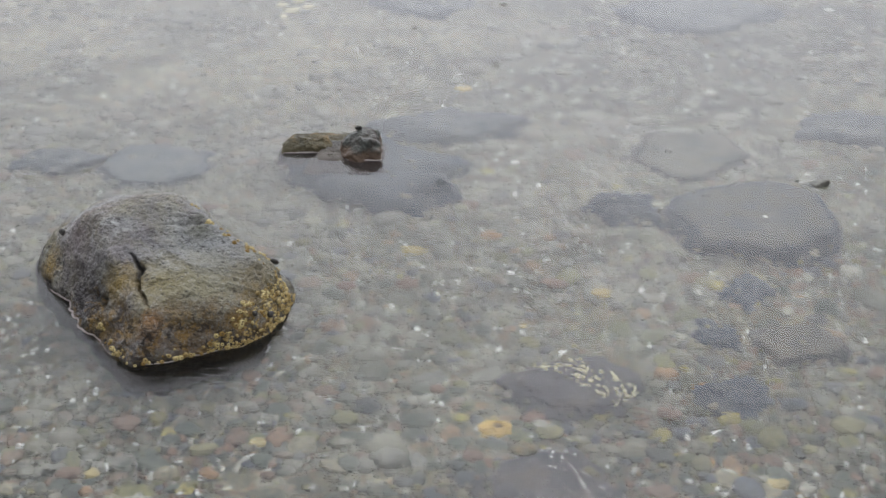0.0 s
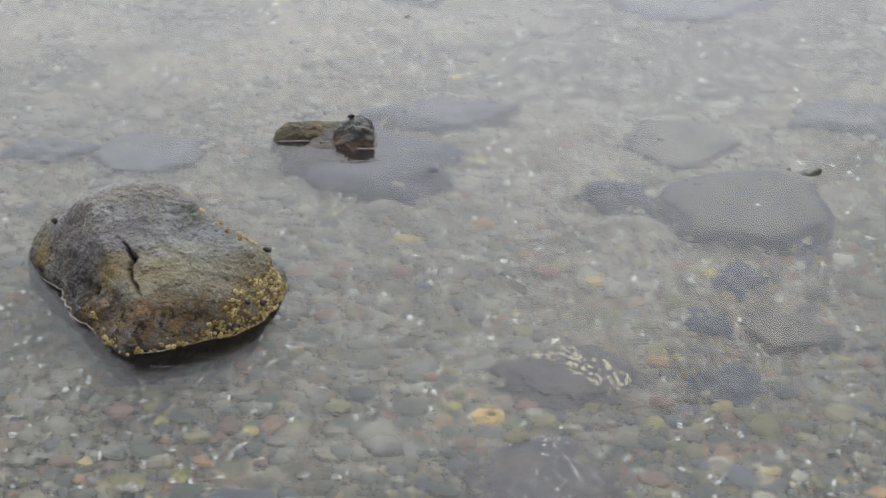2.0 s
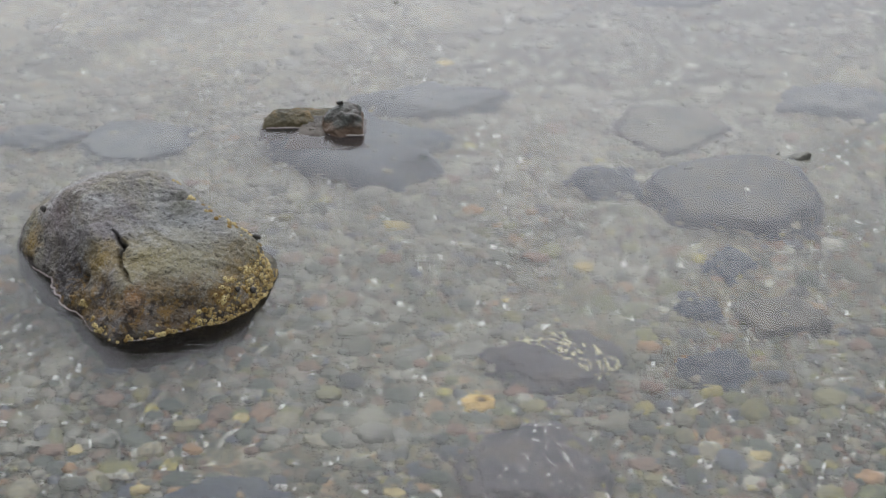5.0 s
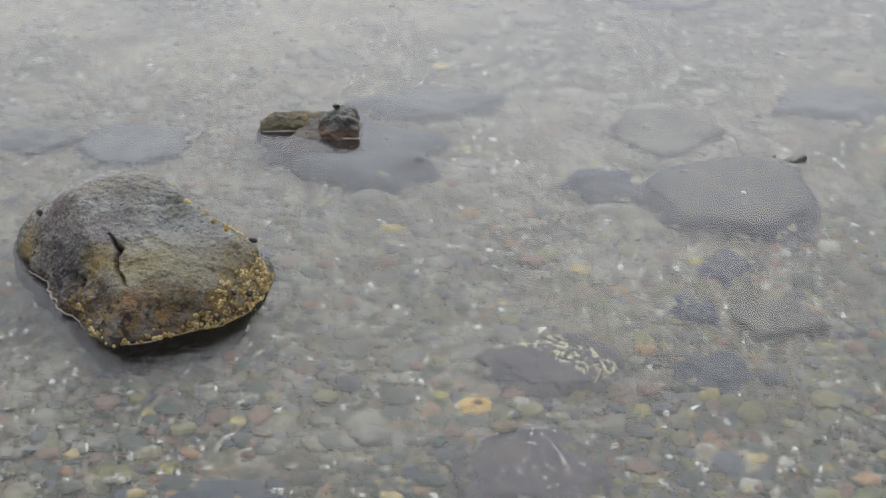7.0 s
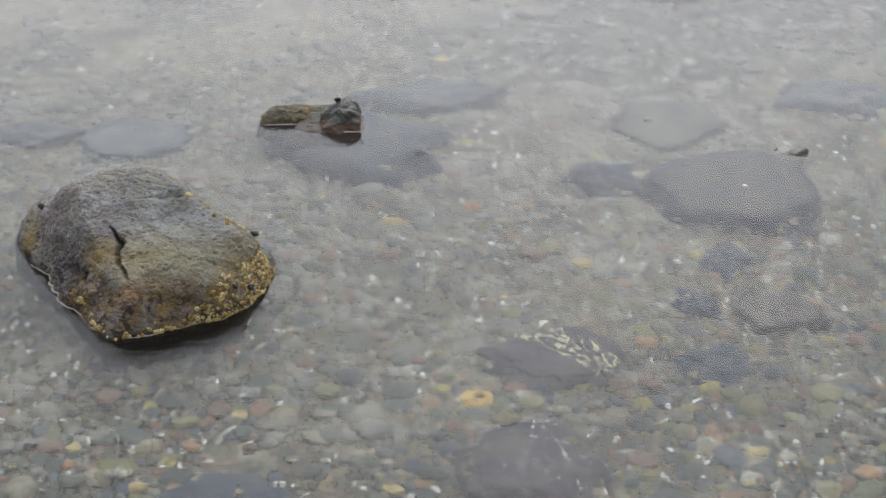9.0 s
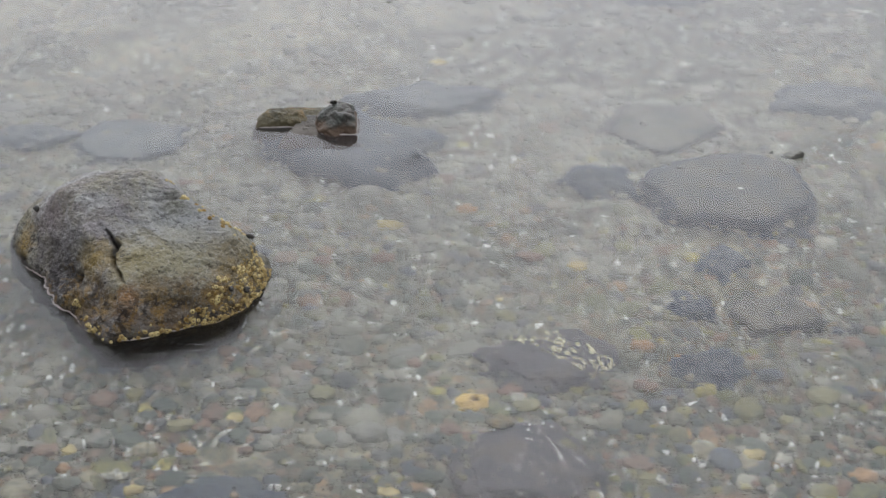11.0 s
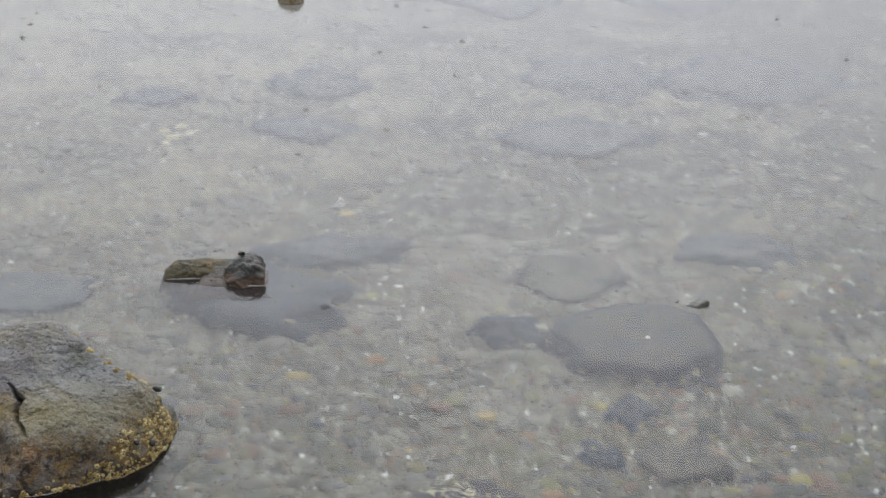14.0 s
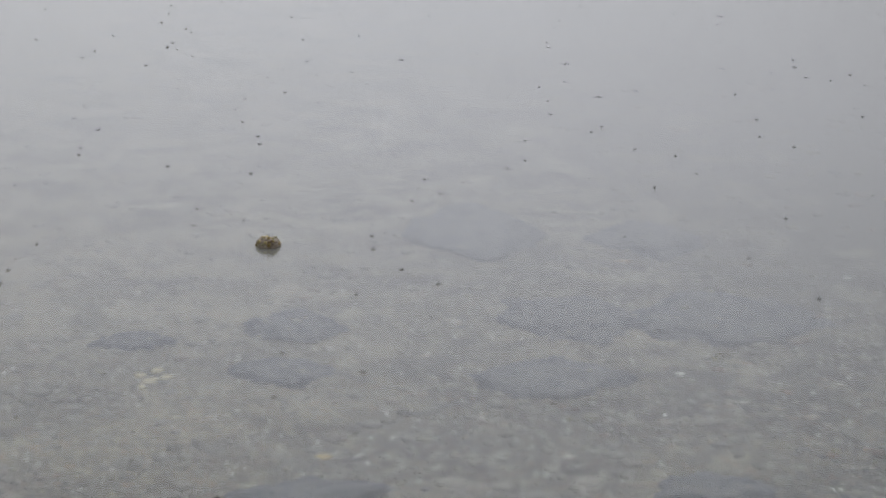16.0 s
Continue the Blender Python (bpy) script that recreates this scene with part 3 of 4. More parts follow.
def boulder_barnacles():
    """Crowded patches along the foot and up the far edge, with loners between."""
    rng = np.random.default_rng(5)
    patches = []
    while len(patches) < 34:
        az = rng.uniform(-105, 4)
        if rng.uniform() > np.interp(az, [-105, -85, -60, -45, -5, 4], [0.22, 0.35, 0.6, 1.0, 1.0, 0.6]):
            continue
        top = np.interp(az, [-105, -85, -60, -45, -25, -8, 4], [0.008, 0.011, 0.026, 0.05, 0.085, 0.08, 0.07])
        patches.append((az, math.degrees(math.atan2(top * rng.uniform(0.02, 1) ** 1.5, 0.25)), 6, 2.2))
    patches += [(42, 60, 5, 3), (13, 55, 5, 3), (2, 48, 4, 3), (-5, 43, 4, 3), (-8, 37, 5, 3), (-8, 30, 5, 3), (-6, 24, 8, 4), (-116, 6, 7, 1.6), (-118, 5, 4, 1.2), (-102, 2, 4, 1.5), (-108, 1.5, 3, 2)]
    for az, el, count, spread in patches:
        for _ in range(count):
            p, nrm = boulder_spot(az + rng.normal(0, spread), max(0.6, el + rng.normal(0, spread * 0.55)))
            set_barnacle(rock, p, nrm, 0.0042 + 0.0075 * rng.uniform() ** 1.6, rng)


def barnacle_crust(count):
    """Young barnacles crowded between the grown ones, too many to pick apart."""
    rng = np.random.default_rng(6)
    az = -2 - 62 * rng.beta(1.25, 1.5, count)
    az += 3.0 * np.sin(az * 0.9) + rng.normal(0, 1, count)
    top = np.interp(az, [-70, -62, -40, -20, 0], [2, 4, 10, 16, 16])
    el = np.maximum(0.4, top * rng.uniform(0, 1, count) ** 1.7)
    d = facing(np.concatenate([az, az + 1.0, az]), np.concatenate([el, el, el + 1.0]))
    p = boulder_points(d).reshape(3, count, 3)
    nrm = np.cross(p[1] - p[0], p[2] - p[0])
    nrm *= np.sign((nrm * p[0]).sum(1))[:, None] / np.linalg.norm(nrm, axis=1)[:, None]
    v, f = lathe([(0.5, -0.1), (0.40, 0.25), (0.24, 0.42), (0.10, 0.28), (0.01, 0.2)], 8, 0.06)
    side = np.cross(nrm, [0.0, 0.3, 1.0])
    side /= np.linalg.norm(side, axis=1)[:, None]
    fore = np.cross(nrm, side)
    size = rng.uniform(0.0028, 0.0062, count)[:, None, None]
    verts = p[0][:, None] + size * (v[None, :, :1] * side[:, None] + v[None, :, 1:2] * fore[:, None] + v[None, :, 2:] * nrm[:, None])
    faces = (f[None] + (np.arange(count) * len(v))[:, None, None]).reshape(-1, 4)
    me = mesh_of("barnacle_crust", verts.reshape(-1, 3), faces)
    me.materials.append(MAT_CRUSTLET)
    me.materials.append(MAT_HOLLOW)
    me.polygons.foreach_set("material_index", np.tile(np.arange(len(f)) >= 24, count).astype(np.int32))
    ob = part("barnacle_crust", me, None, rock)
    tagged(ob, "crowded young yellow-brown barnacles", kind="stuff")


boulder_barnacles()
barnacle_crust(380)


def tide_line(parent, az, p, wide):
    """A thin pale film where the water meets a rock; p: the edge points at those azimuths."""
    mid = p[:, :2].mean(0)
    out = p[:, :2] - mid
    out /= np.linalg.norm(out, axis=1)[:, None]
    wide = wide * (1 + 0.5 * np.array([noise.noise(Vector((a * 0.07, 2.0, 0))) for a in az]))
    rows = [np.c_[p[:, :2] - 0.003 * out, np.full(len(az), 0.0024)], np.c_[p[:, :2] + (wide * 0.6)[:, None] * out, np.full(len(az), 0.0018)],
            np.c_[p[:, :2] + wide[:, None] * out, np.full(len(az), 0.0004)]]
    k = len(az)
    i = np.arange(k)
    f = np.concatenate([np.stack([r * k + i, (r + 1) * k + i, (r + 1) * k + (i + 1) % k, r * k + (i + 1) % k], 1) for r in range(2)])
    ob = part("tide_line", mesh_of("tide_line", np.concatenate(rows), f), MAT_FILM, parent)
    return tagged(ob, "pale line of scum at the water's edge")


EDGE = np.arange(0, 360, 1.5)
tide_line(rock, EDGE, boulder_points(facing(EDGE, np.full(len(EDGE), 0.6))),
          np.interp(EDGE, [0, 175, 190, 222, 240, 300, 360], [0.0006, 0.0008, 0.0034, 0.0032, 0.0018, 0.0014, 0.0008]))


def snail_mesh():
    """A whorled periwinkle, about one unit across, apex up."""
    turns, steps, around = 3.0, 54, 12
    v = []
    for s in range(steps):
        a = 2 * math.pi * turns * s / (steps - 1)
        g = math.exp(-0.22 * a)
        cx, cy, cz = 0.24 * g * math.cos(a), 0.24 * g * math.sin(a), 0.62 - 0.42 * g
        for k in range(around):
            b = 2 * math.pi * k / around
            rad = 0.29 * g
            v.append((cx + rad * math.cos(b) * math.cos(a), cy + rad * math.cos(b) * math.sin(a), cz + rad * 1.05 * math.sin(b)))
    f = [(s * around + k, s * around + (k + 1) % around, (s + 1) * around + (k + 1) % around, (s + 1) * around + k)
         for s in range(steps - 1) for k in range(around)]
    v, f = np.array(v), np.array(f)
    me = mesh_of("snail", v, f)
    me.materials.append(MAT_SNAIL)
    return me


SNAIL = snail_mesh()


def snail(place, size, lean=(0.0, 0.0), turn=0.0):
    ob = part("snail", SNAIL, None)
    ob.matrix_basis = pose(*place, lean[0], lean[1], turn) @ Matrix.Scale(size, 4)
    return tagged(ob, "small black periwinkle snail clinging to wet rock", "snail", "snails on the rocks")


# ---- snails on the boulder ----
for az, el, size in ((158, 23, 0.022), (-4, 18, 0.024), (-30, 5, 0.022), (-38, 9, 0.018)):
    p, nrm = boulder_spot(az, el)
    q = Vector(nrm).to_track_quat("Z", "Y").to_euler()
    snail(BOULDER_AT + p - 0.003 * nrm, size, (math.degrees(q.x), math.degrees(q.y)), math.degrees(q.z))


# ---- the low rock further out ----
# azimuth, elevation and distance of the faces of its three lumps
LOG_FACES = np.array([(178, 6, 0.068), (-150, 30, 0.066), (2, 12, 0.100), (-88, 14, 0.040), (-92, 58, 0.029), (95, 35, 0.028), (80, 80, 0.022), (-50, 74, 0.026), (160, 55, 0.040), (0, -90, 0.058)])
KNOB_FACES = np.array([(176, 32, 0.046), (158, 58, 0.043), (2, 8, 0.042), (28, 48, 0.056), (-92, 26, 0.046), (-50, 40, 0.052), (-135, 45, 0.041), (88, 20, 0.045), (-85, 82, 0.043), (20, 70, 0.047), (-140, 12, 0.050), (0, -90, 0.060)])
SHELF_FACES = np.array([(180, 30, 0.030), (0, 20, 0.050), (-90, 30, 0.024), (-60, 70, 0.009), (-120, 75, 0.008), (90, 10, 0.04), (0, -90, 0.045)])


def low_rock():
    lumps = ((LOG_FACES, (-0.045, 0.040, 0.0)), (KNOB_FACES, (0.063, 0.008, 0.0)), (SHELF_FACES, (0.0, -0.014, 0.0)))
    vs, fs, which, n = [], [], [], 0
    for k, (faces, at) in enumerate(lumps):
        d, f = ICO[6]
        r = 1.05 * planes_radius(d, facing(faces[:, 0], faces[:, 1]), faces[:, 2], 24)
        v = d * r[:, None]
        v = d * (r + 0.008 * roughness(v, 24, 3, 40 + k) + 0.003 * roughness(v, 80, 3, 50 + k))[:, None]
        vs.append(v + np.array(at))
        fs.append(f + n)
        which.append(np.full(len(f), k))
        n += len(v)
    me = mesh_of("low_rock", np.concatenate(vs), np.concatenate(fs))
    for mat in (MAT_LOG, MAT_KNOB, MAT_SHELF):
        me.materials.append(mat)
    me.polygons.foreach_set("material_index", np.concatenate(which).astype(np.int32))
    ob = part("low_rock", me, None)
    ob.location = (-0.245, 3.35, 0.0)
    return tagged(ob, "low olive-brown rock with a grey-green knob breaking the water", "rock")


low = low_rock()
for faces, at in ((LOG_FACES, (-0.045, 0.040)), (KNOB_FACES, (0.063, 0.008))):
    d = facing(EDGE, np.full(len(EDGE), 0.8))
    p = d * (1.06 * planes_radius(d, facing(faces[:, 0], faces[:, 1]), faces[:, 2], 24))[:, None]
    tide_line(low, EDGE, p + np.array([*at, 0]), np.full(len(EDGE), 0.0008))
snail((-0.190, 3.362, 0.046), 0.022, (0, 0), 40)


def stone(name, place, size, turn, seed, material, label, category="rock", group="", level=4, amp=0.05, flat=0.8, lean=(0, 0)):
    v, f = rough_stone(seed, size, level, 10, 18, amp, flat)
    ob = part(name, mesh_of(name, v, f), material)
    ob.matrix_basis = pose(*place, lean[0], lean[1], turn)
    return tagged(ob, label, category, group)


def wedge_tip(place, size, turn, seed):
    """A thin stone whose back climbs to a point at one end."""
    v, f = rough_stone(seed, size, 4, 10, 22, 0.12)
    t = np.clip(v[:, 0] / size[0] + 0.5, 0, 1)
    v[:, 2] *= np.where(v[:, 2] > 0, 0.25 + 1.5 * t ** 1.3, 1)
    ob = part("rock_tip", mesh_of("rock_tip", v, f), MAT_TIP)
    ob.matrix_basis = pose(*place, 0, 0, turn)
    return tagged(ob, "grey-green pointed stone tip just above the water", "rock")


wedge_tip((0.805, 3.185, -0.002), (0.048, 0.032, 0.022), -8, 51)
wedge_tip((0.762, 3.20, -0.001), (0.010, 0.008, 0.009), 0, 52)
far_rock = stone("far_rock", (-0.118, 5.78, -0.002), (0.088, 0.08, 0.085), 10, 57, MAT_CRUST, "tan barnacle-crusted rock top showing above the water", level=4, amp=0.12)
crust_rng = np.random.default_rng(58)
tops = np.array([q.co[:] for q in far_rock.data.vertices])
for k in crust_rng.choice(np.where(tops[:, 2] > 0.002)[0], 60, replace=False):
    q = tops[k] / np.array([0.088, 0.08, 0.085]) ** 2
    set_barnacle(far_rock, tops[k], q / np.linalg.norm(q), crust_rng.uniform(0.006, 0.014), crust_rng, BARNACLE if k % 3 else CREAM_BARNACLE)


def slab_stone(seed, size, level=5):
    """A flat-topped block with steep broken sides."""
    rng = np.random.default_rng(seed)
    az = np.arange(0, 360, 360 / 7) + rng.uniform(-22, 22, 7)
    n = np.vstack([facing(az, rng.uniform(4, 16, 7)), facing(rng.uniform(0, 360, 2), np.array([84.0, 72.0])), [[0, 0, -1]]])
    d = np.r_[rng.uniform(0.8, 1.0, 7), 0.8, 0.88, 0.9]
    v, f = ICO[level]
    p = v * planes_radius(v, n, d, 26)[:, None]
    p *= (1 + 0.10 * roughness(p, 2.0, 5, seed) + 0.03 * roughness(p, 9.0, 3, seed + 9))[:, None]
    return p * np.array(size) / 2, f


# ---- sunken rocks: x, y, length, depth, height, turn ----
SUNK_DARK = [
    (0.395, 3.16, 0.165, 0.145, 0.13, -20), (0.99, 3.60, 0.30, 0.20, 0.10, 0), (-0.30, 2.03, 0.19, 0.14, 0.09, 0), (0.60, 2.80, 0.10, 0.12, 0.06, 0),
    (0.52, 2.42, 0.14, 0.12, 0.07, 10), (-0.88, 3.42, 0.20, 0.13, 0.09, 0), (0.51, 2.64, 0.09, 0.10, 0.06, 30), (0.02, 3.62, 0.34, 0.20, 0.12, 5),
    (-0.15, 3.35, 0.46, 0.34, 0.19, 0)]
for i, (x, y, lx, ly, h, turn) in enumerate(SUNK_DARK):
    stone("sunken_rock", (x, y, float(bed(x, y)) - 0.1 * h), (lx * 1.1, ly * 1.1, h * 1.5), turn, 100 + i, MAT_FAINT if i in (1, 5, 7) else MAT_DARK, "slate-grey rock lying under the water", group="sunken rocks", amp=0.3)

SUNK_SLAB = [(0.665, 3.11, 0.40, 0.40, 0.17, -8), (0.57, 3.46, 0.30, 0.30, 0.06, 12), (0.66, 2.60, 0.19, 0.15, 0.07, -10), (-0.66, 3.40, 0.27, 0.24, 0.07, 0)]
for i, (x, y, lx, ly, h, turn) in enumerate(SUNK_SLAB):
    v, f = slab_stone(140 + i, (lx, ly, h))
    ob = part("sunken_slab", mesh_of("sunken_slab", v, f), (MAT_SLAB, MAT_TAN, MAT_TAN, MAT_FAINT)[i])
    ob.matrix_basis = pose(x, y, float(bed(x, y)) + 0.1 * h, 0, 0, turn)
    tagged(ob, "flat silt-covered slab of stone under the water", "rock", "sunken slabs")


SUNK_FAR = [
    (-0.02, 4.98, 0.24, 0.26, 0.11, 0), (0.84, 5.05, 0.36, 0.40, 0.14, 10), (1.40, 5.00, 0.46, 0.46, 0.13, 0), (0.67, 6.2, 0.40, 0.70, 0.18, 5),
    (-0.53, 4.84, 0.18, 0.14, 0.08, 0), (-0.05, 4.53, 0.26, 0.20, 0.08, 0), (0.73, 4.45, 0.32, 0.26, 0.09, 0), (1.35, 6.05, 0.30, 0.40, 0.12, 0)]
for i, (x, y, lx, ly, h, turn) in enumerate(SUNK_FAR):
    stone("sunken_rock", (x, y, float(bed(x, y)) - 0.15 * h), (lx * 1.4, ly * 1.4, h * 1.5), turn, 170 + i, MAT_FAINT, "slate-grey rock lying under the water further out", group="sunken rocks", amp=0.2)


def crusted_rock(place, size, turn, seed, count, band, spread, grain, kind_mesh):
    """A sunken rock with barnacles on part of its top."""
    v, f = rough_stone(seed, size, 5, 14, 12, 0.17)
    ob = part("sunken_rock", mesh_of("sunken_rock", v, f), MAT_SPECK)
    ob.matrix_basis = pose(*place, 0, 0, turn)
    tagged(ob, "dark speckled sunken rock with pale barnacles on top", "rock", "sunken rocks")
    rng = np.random.default_rng(seed)
    up = v / np.linalg.norm(v, axis=1)[:, None]
    a, b = np.array(band[0]), np.array(band[1])
    s = np.clip(((v[:, :2] - a) @ (b - a)) / ((b - a) @ (b - a)), 0, 1)
    near = np.where((up[:, 2] > 0.15) & (np.linalg.norm(v[:, :2] - a - s[:, None] * (b - a), axis=1) < spread))[0]
    for k in rng.choice(near, count, replace=False):
        nrm = v[k] / np.array(size) ** 2
        set_barnacle(ob, v[k], nrm / np.linalg.norm(nrm), rng.uniform(*grain), rng, kind_mesh)
    return ob


crusted_rock((0.23, 2.44, -0.10), (0.24, 0.21, 0.10), -15, 61, 170, ((-0.05, 0.065), (0.09, -0.01)), 0.036, (0.0035, 0.0088), CREAM_BARNACLE)
crusted_rock((0.17, 2.11, -0.09), (0.27, 0.25, 0.13), 10, 63, 230, ((-0.05, 0.04), (0.08, 0.03)), 0.11, (0.0016, 0.0048), PALE_BARNACLE)


stone("weedy_stone", (0.13, 2.22, -0.045), (0.05, 0.035, 0.025), 5, 88, MAT_BROWN, "dark weedy stone lying on a sunken rock", "pebble", level=3, amp=0.25)
for k, (dx, dy, w) in enumerate(((0, 0, 0.05), (0.04, 0.03, 0.035), (-0.035, 0.05, 0.04), (0.01, 0.09, 0.045), (-0.02, -0.05, 0.03))):
    stone("pale_stone", (-0.43 + dx, 4.47 + dy, float(bed(0, 4.47)) + 0.012), (w, w * 0.9, w * 0.5), 30 * k, 90 + k, MAT_CREAM, "pale cream stone in a small cluster on the bed", "pebble", "pale stones", 3, 0.15)


# ---- bright stones and shells on the bed: x, y, width ----
YELLOW = [
    (-0.06, 2.98, 0.054), (0.54, 2.16, 0.036), (-0.45, 2.08, 0.037), (-0.05, 2.07, 0.034), (-0.57, 2.19, 0.025),
    (-0.31, 2.28, 0.033), (0.31, 2.80, 0.045), (0.05, 3.87, 0.049), (0.15, 2.67, 0.017)]
OLIVE = [(0.69, 2.33, 0.060), (0.18, 2.31, 0.048), (0.61, 2.26, 0.029), (0.36, 2.10, 0.032), (-0.29, 3.02, 0.036), (0.04, 2.57, 0.031), (0.16, 2.61, 0.042), (-0.40, 2.26, 0.048)]
ORANGE = [(0.40, 2.50, 0.046), (0.46, 2.45, 0.041), (-0.57, 2.14, 0.026), (-0.38, 2.19, 0.034), (0.70, 2.10, 0.047), (0.10, 3.05, 0.048)]
RUSSET = [
    (0.39, 2.37, 0.045), (0.16, 2.36, 0.054), (0.05, 2.24, 0.038), (0.35, 2.14, 0.051), (0.78, 2.50, 0.042), (-0.19, 2.83, 0.045),
    (0.22, 2.84, 0.056), (-0.51, 3.18, 0.050), (-0.07, 2.84, 0.051), (-0.01, 2.45, 0.030), (-0.61, 2.19, 0.048), (-0.54, 2.34, 0.050)]
rng = np.random.default_rng(11)


def holed_pebble(x, y, w):
    """A bright yellow pebble with a brown hollow worn into its top."""
    v, f = rough_stone(212, (w, w * 0.85, w * 0.5), 5, 10, 18, 0.12)
    d = np.linalg.norm((v[:, :2] - np.array([0.07 * w, 0.02 * w])) * np.array([1.0, 1.25]), axis=1)
    v[:, 2] -= np.where(v[:, 2] > 0, 0.3 * w * np.exp(-(d / (0.15 * w)) ** 4), 0)
    me = mesh_of("holed_pebble", v, f)
    me.materials.append(MAT_BRIGHT)
    me.materials.append(MAT_HOLLOW)
    inside = (d[f].mean(1) < 0.15 * w) & (v[f][:, :, 2].mean(1) > -0.1 * w)
    me.polygons.foreach_set("material_index", inside.astype(np.int32))
    ob = part("holed_pebble", me, None)
    ob.location = (x, y, float(bed(x, y)) + 0.016)
    return tagged(ob, "bright yellow pebble with a brown hollow, on the sea bed", "pebble", "bright pebbles")


holed_pebble(0.09, 2.32, 0.058)
for rows, mat, word in ((YELLOW, MAT_YELLOW, "pale yellow"), (OLIVE, MAT_OLIVE, "dull olive-buff"), (ORANGE, MAT_ORANGE, "orange-brown"), (RUSSET, MAT_RUSSET, "dull pinkish-brown")):
    for i, (x, y, w) in enumerate(rows):
        stone("bright_pebble", (x, y, float(bed(x, y)) + 0.012), (w, w * rng.uniform(0.7, 0.95), w * 0.42), rng.uniform(-25, 25), 200 + i, mat,
              f"{word} smooth pebble on the sea bed", "pebble", "bright pebbles", 3, 0.12)

SHELLS_NEAR = [
    (0.14, 3.86, 0.043), (0.69, 3.14, 0.019), (0.39, 2.80, 0.025), (0.89, 2.97, 0.036), (0.77, 2.85, 0.016), (0.77, 2.79, 0.021),
    (-0.36, 2.37, 0.026), (-0.32, 2.23, 0.029), (-0.55, 2.20, 0.034), (-0.23, 2.08, 0.027), (-0.21, 2.14, 0.017), (-0.60, 2.26, 0.025),
    (-0.31, 2.33, 0.016), (-0.44, 2.20, 0.015), (-0.62, 2.40, 0.018), (0.46, 2.30, 0.023), (0.63, 2.12, 0.028), (0.46, 2.14, 0.019),
    (0.41, 2.26, 0.010), (0.28, 2.05, 0.018), (-0.20, 2.41, 0.018), (-0.14, 2.15, 0.018), (0.02, 2.06, 0.020), (-0.21, 3.95, 0.024),
    (-0.45, 3.58, 0.019), (0.22, 2.56, 0.031), (0.49, 3.23, 0.013), (0.59, 2.12, 0.010), (-0.49, 2.35, 0.012), (0.41, 3.25, 0.013)]
SHELLS_FAR = [
    (0.08, 4.74, 0.021), (-0.19, 4.64, 0.020), (-0.32, 4.76, 0.014), (1.94, 5.47, 0.029), (1.10, 4.46, 0.017), (0.76, 4.30, 0.013),
    (-0.55, 6.90, 0.025), (1.63, 4.59, 0.014)]


def shell_mesh(seed, full):
    """A broken valve: a ribbed, cupped fan with thickness, one unit wide."""
    rng = np.random.default_rng(seed)
    rings, around = 6, 20
    reach = 2 * math.pi * full
    top = []
    for i in range(rings):
        s = (i + 1) / rings
        for k in range(around):
            a = -reach / 2 + reach * k / (around - 1)
            edge = 1 + 0.05 * math.cos(9 * a) + (0.14 * rng.uniform(-1, 1) if i == rings - 1 else 0)
            r = 0.5 * s * edge
            top.append((r * math.sin(a), 0.8 * r * math.cos(a), 0.16 * (1 - s * s) + 0.012 * math.cos(14 * a) * s))
    v = np.array(top)
    low = v * np.array([0.96, 0.96, 1]) - np.array([0, 0, 0.035])
    n = len(v)
    i = np.arange(n).reshape(rings, around)
    q = np.stack([i[:-1, :-1], i[:-1, 1:], i[1:, 1:], i[1:, :-1]], -1).reshape(-1, 4)
    rim = np.concatenate([i[-1], i[::-1, -1][1:], i[0, ::-1][1:], i[:, 0][1:-1]])
    nxt = np.roll(rim, -1)
    side = np.stack([rim, nxt, nxt + n, rim + n], 1)
    me = mesh_of("shell_fragment", np.concatenate([v, low]), np.concatenate([q, q[:, ::-1] + n, side]))
    me.materials.append(MAT_SHELL)
    return me


SHELLS = [shell_mesh(k, full) for k, full in enumerate((0.55, 0.35, 0.75, 0.28, 0.9))]
for rows, grow in ((SHELLS_NEAR, 0.8), (SHELLS_FAR, 1.4)):
    for i, (x, y, w) in enumerate(rows):
        ob = part("shell_fragment", SHELLS[i % 5], None)
        ob.matrix_basis = pose(x, y, float(bed(x, y)) + 0.022, rng.uniform(-15, 25), rng.uniform(-15, 15), rng.uniform(0, 360)) @ Matrix.Diagonal((w * grow, w * grow * rng.uniform(0.4, 0.9), w * grow, 1.0))
        if (x, y) == (0.69, 3.14):
            ob.location = (0.675, 3.07, float(bed(x, y)) + 0.088)
        tagged(ob, "white broken shell fragment on the sea bed", "shell", "shell fragments")


# ---- gravel ----
def scattered(count, near, far, seed, fade=0.0):
    """Places over the part of the bed between two distances, wider further out; fade thins them towards the far edge."""
    rng = np.random.default_rng(seed)
    u = rng.uniform(0, 1, count)
    u = 1 - (1 - u) ** (1 - 0.5 * fade) if fade else u
    y = np.sqrt(near * near + (far * far - near * near) * u)
    x = y * rng.uniform(-0.36, 0.46, count)
    return x, y, rng


# patches of bare silt: x, y, half length, half depth
BARE = ((-0.27, 2.155, 0.10, 0.05), (0.336, 2.545, 0.05, 0.05), (0.28, 2.71, 0.11, 0.06))


